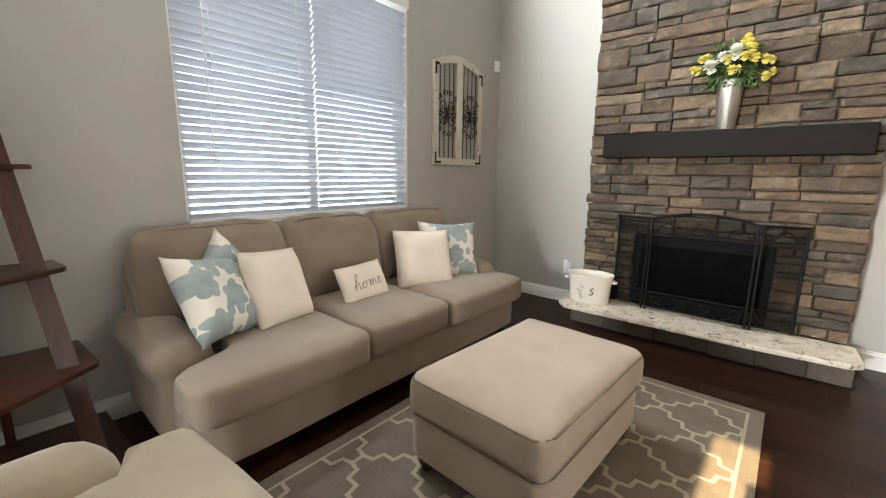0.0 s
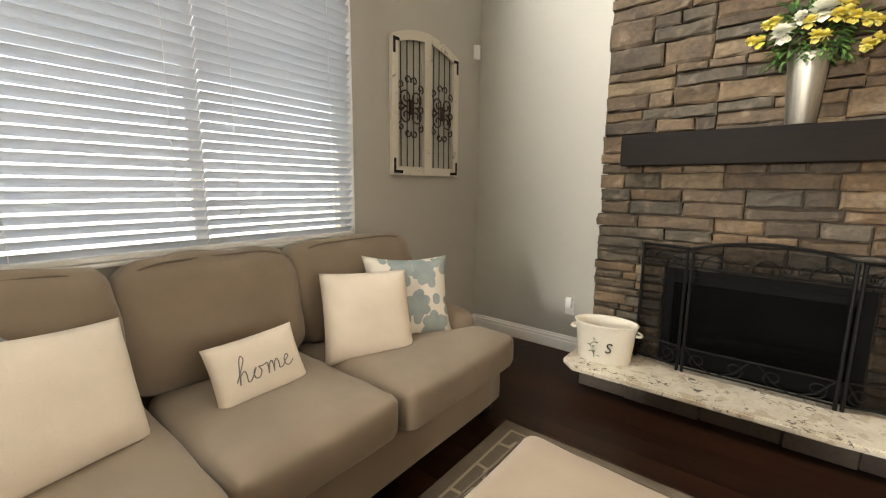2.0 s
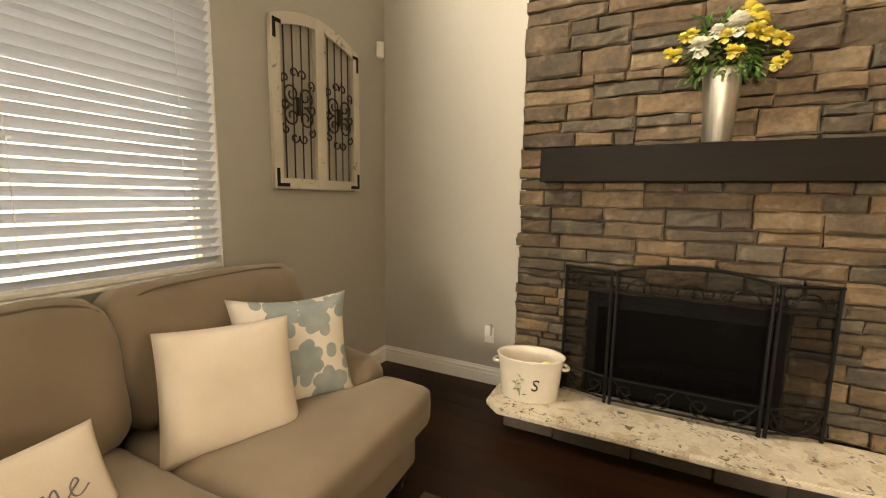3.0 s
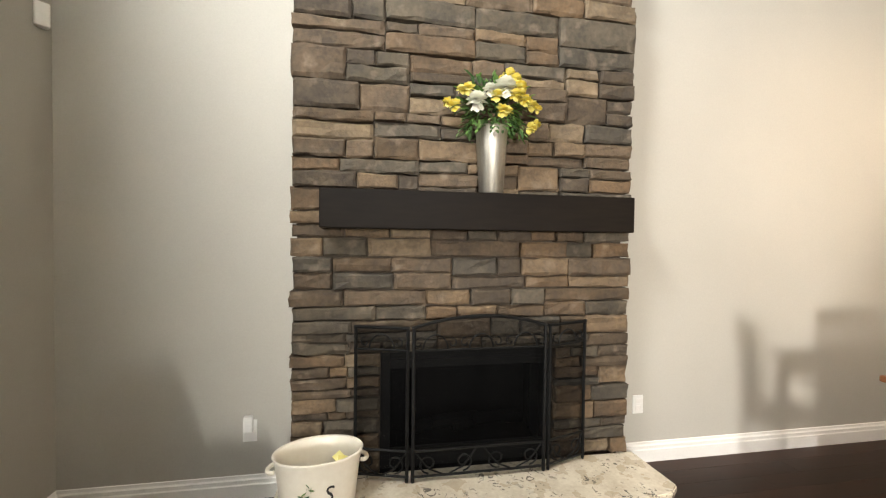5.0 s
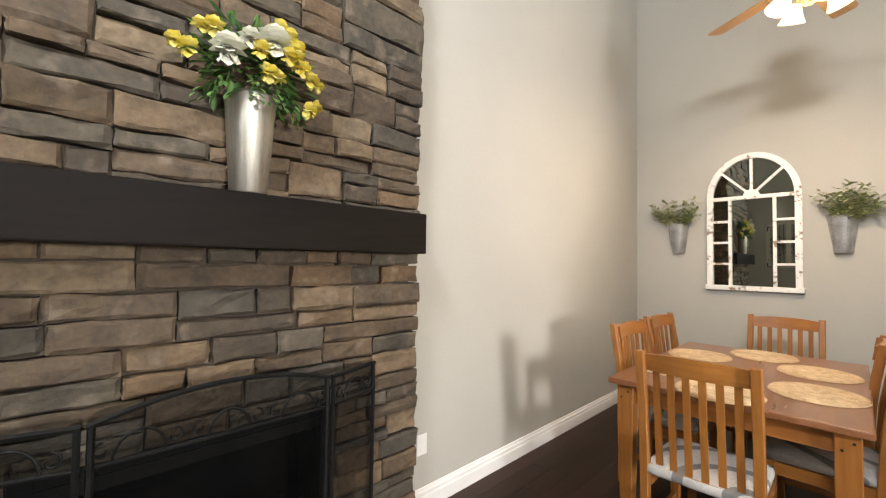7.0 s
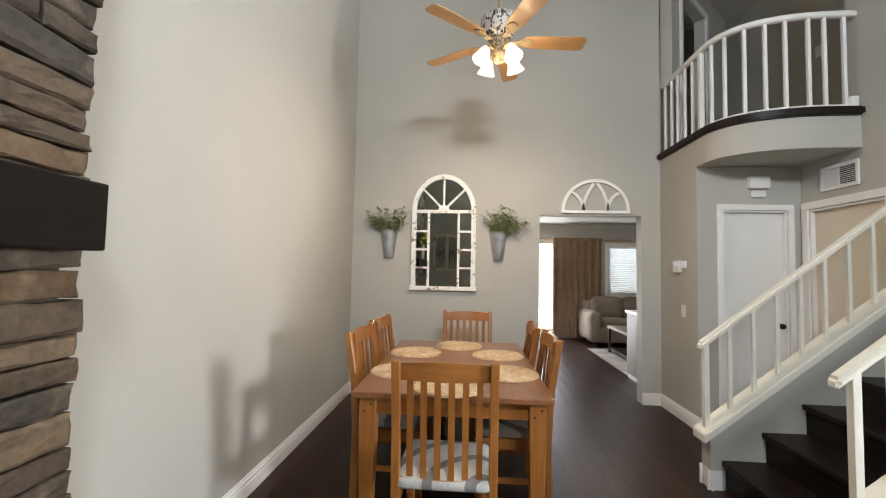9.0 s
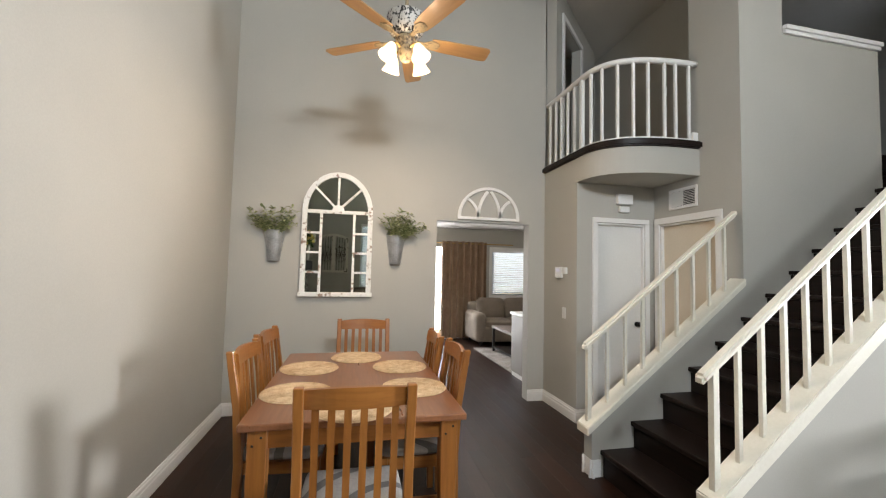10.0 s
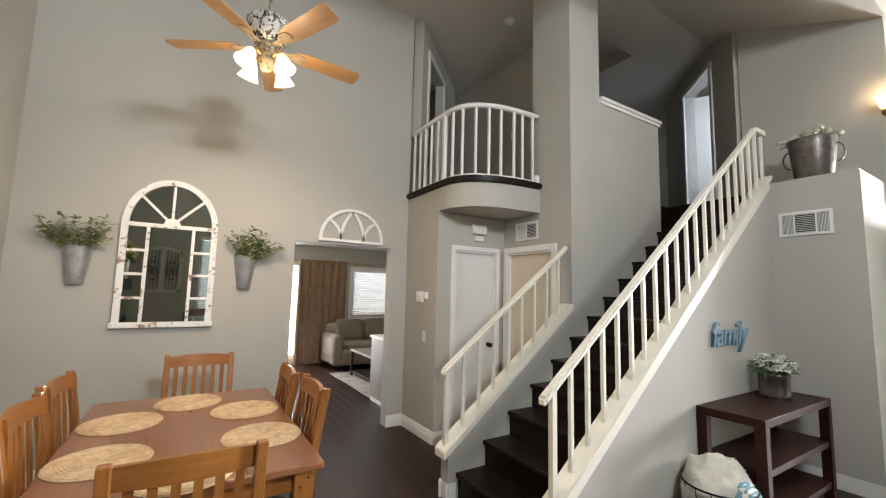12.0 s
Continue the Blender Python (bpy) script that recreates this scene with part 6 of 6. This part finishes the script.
def grille(label, m, w, h, bays):
    g = thing("air_vent", label, "vent", m)
    fr = bmesh.new()
    add_box(fr, -w / 2, w / 2, -0.012, 0.0, -h / 2, -h / 2 + 0.025, bevel=0.003)
    add_box(fr, -w / 2, w / 2, -0.012, 0.0, h / 2 - 0.025, h / 2, bevel=0.003)
    add_box(fr, -w / 2, -w / 2 + 0.025, -0.0115, -0.0005, -h / 2 + 0.025, h / 2 - 0.025)
    add_box(fr, w / 2 - 0.025, w / 2, -0.0115, -0.0005, -h / 2 + 0.025, h / 2 - 0.025)
    part("frame", fr, TRIM, g)
    part("backing", boxed(-w / 2 + 0.025, w / 2 - 0.025, -0.002, -0.0005, -h / 2 + 0.025, h / 2 - 0.025), DARK, g)
    shares = (0.27, 0.46, 0.27) if bays == 3 else (1 / bays,) * bays
    for k in range(bays):
        x0, bw = -w / 2 + 0.025 + (w - 0.05) * sum(shares[:k]), (w - 0.05) * shares[k]
        if k % 2 == 1 or bays == 1:
            n = int((h - 0.05) / 0.015)
            for i in range(n):
                z = -h / 2 + 0.03 + (h - 0.06) * i / (n - 1)
                part("slat", boxed(x0 + 0.004, x0 + bw - 0.004, -0.0105, -0.0025, z - 0.002, z + 0.002), TRIM, g)
        else:
            n = int(bw / 0.0095)
            for i in range(n):
                x = x0 + 0.006 + (bw - 0.012) * i / (n - 1)
                part("slat", boxed(x - 0.002, x + 0.002, -0.0105, -0.0025, -h / 2 + 0.028, h / 2 - 0.028), TRIM, g)
        if k:
            part("divider", boxed(x0 - 0.004, x0 + 0.004, -0.0115, -0.0022, -h / 2 + 0.025, h / 2 - 0.025), TRIM, g)
    return g


grille("white metal air vent below the balcony", pose(2.694, 0.077, 2.21, 0, 0, 180), 0.342, 0.20, 2)
grille("white three-bay air vent in the plant ledge", pose(0.767, -1.458, 2.22, 0, 0, 180), 0.378, 0.22, 3)

# ---- console corner ----
cs = thing("console_table", "dark cherry three-tier console table against the stair wall", "console table", pose(0.819, -0.585, 0.0))
CX, CY = 0.207, 0.61
part("top", boxed(-CX, CX, -CY, CY, 0.71, 0.765, bevel=0.004), CHERRY, cs)
for s in (-1, 1):
    for q in (-1, 1):
        part("leg", boxed(s * CX, s * (CX - 0.065), q * CY, q * (CY - 0.065), 0.0, 0.709, bevel=0.004), CHERRYZ, cs)
for z in (0.40, 0.10):
    part("shelf", boxed(-CX + 0.012, CX - 0.012, -CY + 0.012, CY - 0.012, z, z + 0.045, bevel=0.004), CHERRY, cs)

random.seed(31)
pot = thing("flower_pot", "oval pewter pot of white flowers on the console", "flower pot", pose(0.86, -0.86, 0.765))
part("pot", lathe([(0.100, 0.0), (0.105, 0.006), (0.103, 0.02), (0.103, 0.155), (0.107, 0.165), (0.107, 0.18), (0.101, 0.18), (0.096, 0.15), (0.02, 0.148)], 28), PEWTER, pot, "", True)
bm = bmesh.new()
foliage(bm, (0, 0, 0.215), (0.130, 0.130, 0.085), 130, 0.060, 0.022, -0.35, 0.35)
part("greenery", bm, LEAF, pot)
for i in range(26):
    a = 2 * math.pi * i / 26 + random.random()
    r = random.uniform(0.04, 0.145)
    bm = bmesh.new()
    bloom(bm, (r * math.cos(a), r * math.sin(a), 0.325 - r * 0.6 + random.uniform(-0.012, 0.012)), (math.cos(a) * r * 7, math.sin(a) * r * 7, 0.7), 0.036, 6)
    part("white_bloom", bm, WHITEPET, pot, "small white blossom")

# script sign on the wall
sg = thing("family_sign", "blue metal script sign reading family", "wall sign", pose(1.027, -0.50, 1.165, 0, 0, -90))
letters("family", 0.265, 0.008, SIGNBLUE, "lettering", sg, pose(0, -0.013, 0, 90, 0, 0), 0.28, 0.0035, 0.95)

# wire basket with throw
bs = thing("throw_basket", "wire basket holding a cream fur throw and blue cloth", "basket", pose(0.80, 0.24, 0.0))
bm = bmesh.new()
for z, r in ((0.0, 0.15), (0.12, 0.175), (0.24, 0.195), (0.36, 0.205)):
    add_tube(bm, [(r * math.cos(t), r * math.sin(t), z + 0.004) for t in [2 * math.pi * i / 28 for i in range(28)]], 0.004 if z < 0.3 else 0.006, 6, True)
for i in range(14):
    t = 2 * math.pi * i / 14
    add_tube(bm, [(0.15 * math.cos(t), 0.15 * math.sin(t), 0.004), (0.205 * math.cos(t), 0.205 * math.sin(t), 0.364)], 0.003, 5)
part("wire_frame", bm, IRON, bs, "black wire frame")
bm = bmesh.new()
bmesh.ops.create_icosphere(bm, subdivisions=4, radius=1)
for v in bm.verts:
    d = v.co.normalized()
    f = 1 + 0.16 * noise.noise(d * 3.1) + 0.06 * noise.noise(d * 9) + 0.03 * noise.noise(d * 24)
    v.co = Vector((0.035 + d.x * 0.19 * f, -0.03 + d.y * 0.215 * f, 0.30 + d.z * 0.21 * f))
tufts = [(v.co.copy(), v.normal.copy()) for v in bm.verts if v.co.z > 0.12]
for c, d in tufts:
    for _ in range(3):
        petal(bm, c - d * 0.006 + Vector((random.uniform(-0.008, 0.008), random.uniform(-0.008, 0.008), 0)), d + Vector((random.uniform(-0.9, 0.9), random.uniform(-0.9, 0.9), random.uniform(-1.0, 0.4))), random.uniform(0.010, 0.018), 0.006, 0.6)
part("fur_throw", bm, FUR, bs, "shaggy cream faux fur throw", True)
part("blue_cloth", soft_box(0.15, 0.21, 0.18, 0.06, 0.02, 0.02, 8, 1, at=(-0.115, -0.03, 0.215)), THROWBLUE, bs, "teal and white patterned cloth", True)

# bucket on the plant ledge
lb_ = thing("ledge_bucket", "large dark pewter bucket with pale flowers on the ledge", "bucket", pose(0.74, -1.67, 2.635))
part("pail", lathe([(0.135, 0.0), (0.14, 0.008), (0.172, 0.335), (0.180, 0.375), (0.184, 0.387), (0.176, 0.387), (0.165, 0.34), (0.02, 0.33)], 28), PEWTER, lb_, "", True)
for s in (-1, 1):
    part("ring_handle", tube([(s * (0.168 + 0.055 * math.sin(t)), 0.0, 0.235 + 0.085 * math.cos(t)) for t in [math.pi * i / 9 for i in range(10)]], 0.008, 6), PEWTER, lb_, "", True)
for i in range(34):
    a = random.uniform(0, 6.28)
    r = random.uniform(0.05, 0.24)
    bm = bmesh.new()
    bloom(bm, (r * math.cos(a), r * 0.8 * math.sin(a), 0.405 + 0.06 * random.random() - 0.12 * max(0, r - 0.15)), (math.cos(a), math.sin(a), 0.7), 0.036, 6)
    part("pale_bloom", bm, WHITEPET, lb_, "pale artificial flower")
bm = bmesh.new()
foliage(bm, (0, 0, 0.385), (0.2, 0.18, 0.07), 110, 0.055, 0.02, -0.1, 0.4)
part("greenery", bm, SAGE, lb_)["kind"] = "stuff"

# wall sconce on the ledge wall
sc = thing("wall_sconce", "small lit warm glass wall sconce", "wall lamp", pose(0.335, -2.289, 3.33))
part("back_plate", lathe([(0.05, 0.0), (0.045, 0.012), (0.01, 0.02)], 16), BRASS, sc, "", True).matrix_basis = pose(0, 0, 0, -90, 0, 0)
part("glass_shade", lathe([(0.03, -0.03), (0.05, 0.0), (0.07, 0.09), (0.065, 0.09), (0.03, 0.0)], 16, at=(0, 0.10, 0.03)), BULB, sc, "lit glass shade", True)
part("arm", tube([(0, 0.01, 0), (0, 0.06, -0.02), (0, 0.10, 0.0)], 0.007, 6), BRASS, sc)
lamp("sconce_light", "POINT", pose(0.335, -2.189, 3.50), 2.2, (1.0, 0.68, 0.38), 0.05)

# doors standing ajar upstairs
d = thing("bedroom_door", "white bedroom door standing open on the landing", "door", pose(2.61, -3.43, LAND, 0, 0, -154), kind="structure")
part("leaf", boxed(0.0, 0.80, -0.035, 0.0, 0.008, 2.02, bevel=0.003), DOORW, d)
# added bluish fill lamp, no window behind it; brightens the open door leaf
lamp("bedroom_door_fill", "AREA", look((1.38, -3.2, 4.0), (2.33, -3.55, 3.6)), 26, (0.80, 0.88, 1.0), (1.2, 1.2))
sm = thing("smoke_detector", "white round smoke detector on the ceiling", "detector", pose(3.15, -0.05, TOP))
part("body", lathe([(0.05, -0.035), (0.062, -0.025), (0.065, -0.001)], 20), WHITEP, sm, "", True)

# ---- family room ----
wf = thing("window_2", "white framed family room window with slat blinds", "window", kind="structure")
bm = bmesh.new()
for a in ((0.05, 0.11, 0.93, 1.97), (-0.95, -0.89, 0.93, 1.97), (-0.89, 0.05, 0.93, 0.98), (-0.89, 0.05, 1.91, 1.97)):
    add_box(bm, 8.12, 8.17, *a)
part("window_frame", bm, TRIM, wf)
bm = bmesh.new()
for a in ((0.111, 0.17, 0.88, 2.03), (-1.0, 0.11, 1.972, 2.03), (-1.0, 0.11, 0.87, 0.928)):
    add_box(bm, 8.075, 8.099, *a, bevel=0.003)
part("casing", bm, TRIM, wf)
bl2 = thing("family_blind", "white slat blinds glowing with daylight", "blinds")
me = None
for i in range(24):
    z = 0.97 + 0.0405 * i
    if me is None:
        s = part("slat", boxed(-0.022, 0.022, -0.945, 0.105, -0.0012, 0.0012), SLAT, bl2)
        me = s.data
    else:
        s = new("slat", me)
        s.parent = bl2
    s.matrix_basis = pose(8.10, 0, z, 0, 42, 0)
sd = thing("sliding_door", "white framed glass patio slider", "door", kind="structure")
bm = bmesh.new()
for a in ((1.05, 1.10, 0.0, 2.05), (2.84, 2.90, 0.0, 2.05), (1.10, 2.84, 1.99, 2.05), (1.10, 2.84, 0.0, 0.06), (1.95, 2.02, 0.06, 1.99)):
    add_box(bm, 8.12, 8.17, *a)
part("frame", bm, TRIM, sd)
g = part("pane", boxed(8.14, 8.146, 1.10, 2.84, 0.06, 1.99), GLASS, sd)
g.visible_shadow = False

cu = thing("curtain", "long brown grommet curtain beside the slider", "curtain")
bm = bmesh.new()
n = 90
rows = []
for z, k in ((0.02, 1.05), (1.0, 1.0), (2.12, 0.95)):
    rows.append([bm.verts.new((8.0 + 0.06 * k * math.sin(i / n * 2 * math.pi * 7) + 0.01 * math.sin(i * 0.9), 0.27 + 1.02 * i / n, z)) for i in range(n + 1)])
rows2 = [[bm.verts.new((v.co.x + 0.004, v.co.y, v.co.z)) for v in r] for r in rows]
for A in (rows, rows2):
    for a, b in zip(A, A[1:]):
        for j in range(n):
            bm.faces.new((a[j], a[j + 1], b[j + 1], b[j]))
part("panel", bm, CURTAIN, cu, "", True)
part("rod", tube([(8.0, -0.35, 2.08), (8.0, 3.0, 2.08)], 0.012, 8), BRASS, cu)

fsofa = thing("family_sofa", "taupe upholstered family room sofa under the window", "sofa", pose(7.5, -0.35, 0.0))
part("base", soft_box(0.88, 2.2, 0.30, 0.04, 0, 0.004, 7, at=(0, 0, 0.08)), FAMSOFA, fsofa, "", True)
part("back", soft_box(0.24, 2.15, 0.74, 0.09, 0.0, 0.01, 7, at=(0.34, 0, 0.10)), FAMSOFA, fsofa, "", True)
for s in (-1, 1):
    part("arm", soft_box(0.86, 0.24, 0.58, 0.10, 0.0, 0.006, 7, at=(-0.02, s * 1.02, 0.08)), FAMSOFA, fsofa, "", True)
for i in range(3):
    y = -0.61 + 0.61 * i
    part("seat_cushion", soft_box(0.62, 0.60, 0.16, 0.05, 0.02, 0.006, 7, at=(-0.10, y, 0.34)), FAMSOFA, fsofa, "", True)
    bm = soft_box(0.2, 0.60, 0.42, 0.08, 0.02, 0.012, 7, i, at=(0, 0, 0))
    bmesh.ops.transform(bm, matrix=pose(0.17, y, 0.49, 0, 12, 0), verts=bm.verts)
    part("back_cushion", bm, FAMSOFA, fsofa, "", True)
for x in (-0.36, 0.36):
    for y in (-1.0, 1.0):
        part("foot", lathe([(0.03, 0), (0.04, 0.09)], 10), BLACKW, fsofa).location = (x, y, 0)
ct = thing("coffee_table", "low coffee table with dark frame on a grey rug", "coffee table", pose(6.1, 0.30, 0.016))
part("top", boxed(-0.5, 0.5, -0.32, 0.32, 0.42, 0.46, bevel=0.004), material("weathered_grey_top", (0.14, 0.11, 0.09), (0.24, 0.20, 0.17), 8, 50, 0.6), ct)
for s in (-1, 1):
    for q in (-1, 1):
        part("leg", boxed(s * 0.49, s * 0.45, q * 0.31, q * 0.27, 0.0, 0.419), BLACKW, ct)
    part("lower_rail", boxed(-0.449, 0.449, s * 0.30, s * 0.27, 0.06, 0.09), BLACKW, ct)
part("shelf", boxed(-0.45, 0.45, -0.269, 0.269, 0.065, 0.085), BLACKW, ct)
fr = thing("family_rug", "soft grey mottled rug in the family room", "rug", pose(6.0, 0.0, 0.0))
part("rug_field", boxed(-1.15, 0.9, -1.4, 0.87, 0.0, 0.016, bevel=0.005), RUGGREY, fr)
kc = thing("sideboard", "pale painted cabinet end beside the opening", "cabinet", pose(4.86, 0.60, 0.0))
part("body", boxed(-0.32, 0.10, -0.6, 0.30, 0.06, 0.86, bevel=0.004), material("pale_cabinet_paint", (0.22, 0.20, 0.17), (0.27, 0.245, 0.21), 3, 60, 0.5), kc)
part("worktop", boxed(-0.34, 0.12, -0.62, 0.32, 0.862, 0.895, bevel=0.004), TRIM, kc)
part("plinth", boxed(-0.315, 0.09, -0.59, 0.29, 0.0, 0.058), TRIM, kc)
rl = thing("recessed_light", "lit round recessed ceiling light", "ceiling light", pose(5.75, 0.92, 2.42))
part("trim_ring", lathe([(0.085, -0.006), (0.082, -0.001)], 20), TRIM, rl)
part("lens", lathe([(0.062, -0.009), (0.062, -0.0065)], 20), RECESS, rl, "glowing lens")
lamp("recessed_lamp", "POINT", pose(5.75, 0.92, 2.36), 24, (1.0, 0.88, 0.72), 0.06)

# ---- entry window frames behind the walker ----
ew = thing("window_3", "white framed entry windows behind the walker", "window", kind="structure")
for (a, b, c, d2) in (ENTRYWIN, HIGHWIN):
    bm = bmesh.new()
    for q in ((a - 0.04, a, c, d2), (b, b + 0.04, c, d2), (a - 0.04, b + 0.04, c - 0.04, c), (a - 0.04, b + 0.04, d2, d2 + 0.04)):
        add_box(bm, q[0], q[1], YB - 0.001 - 0.0, YB + 0.018, q[2], q[3])
    part("window_frame", bm, TRIM, ew)

# unseen slab added outside: stops direct sun through the low entry window
structure("entry_sun_blocker", boxed(-3.4, 3.0, -10.2, YB - T - 0.002, 2.75, 2.87), CEIL, "plain unseen slab added to keep sun out of the low entry window", "roof")
# frame of the unseen transom opening, added for the fill lamp
tw = thing("window_4", "unseen white framed transom added above the living room window", "window", kind="structure")
bm = bmesh.new()
for q in ((1.21, 1.25, 3.35, 4.1), (2.75, 2.79, 3.35, 4.1), (1.21, 2.79, 3.31, 3.349), (1.21, 2.79, 4.101, 4.14)):
    add_box(bm, XW + 0.001, XW + 0.016, *q)
part("window_frame", bm, TRIM, tw)

# ---- floor of dark planks ----
fl = thing("floor", "dark espresso hardwood plank floor", "floor", kind="structure")
part("subfloor", boxed(XW - T, 8.24, -6.2, YF + T, -0.2, -0.004), MORTAR, fl)
random.seed(17)
PW = 0.127
shapes = {}
rest = bmesh.new()
y = YF - 0.002
row = 0
made = 0
while y > YB:
    x = XW - 0.05 - random.uniform(0, 1.4)
    while x < 8.1:
        ln = random.choice((1.5, 1.9, 2.3))
        a, b = max(x, XW - 0.05), min(x + ln, 8.1)
        if b - a > 0.02:
            if made < 300 and a < XD and y > -1.3:
                key = round(b - a, 2)
                if key not in shapes:
                    bm = boxed(0.0005, key - 0.0005, -PW + 0.0005, -0.0005, -0.004, 0.0, bevel=0.0007)
                    me = bpy.data.meshes.new("plank")
                    bm.to_mesh(me)
                    bm.free()
                    me.materials.append(PLANK)
                    shapes[key] = me
                o = new("plank", shapes[key])
                o.parent = fl
                o.location = (a, y, 0)
                made += 1
            else:
                add_box(rest, a + 0.0008, b - 0.0008, y - PW + 0.0009, y - 0.0009, -0.004, 0.0)
        x += ln
    y -= PW
    row += 1
pr = part("far_planks", rest, PLANK, fl)
pr["kind"] = "stuff"
# ground outside
structure("ground", boxed(-60, 60, -60, 60, -0.6, -0.22), material("lawn_ground", (0.10, 0.11, 0.06), (0.20, 0.19, 0.13), 3, 30, 0.95), "plain sunlit ground outside the windows", "ground")
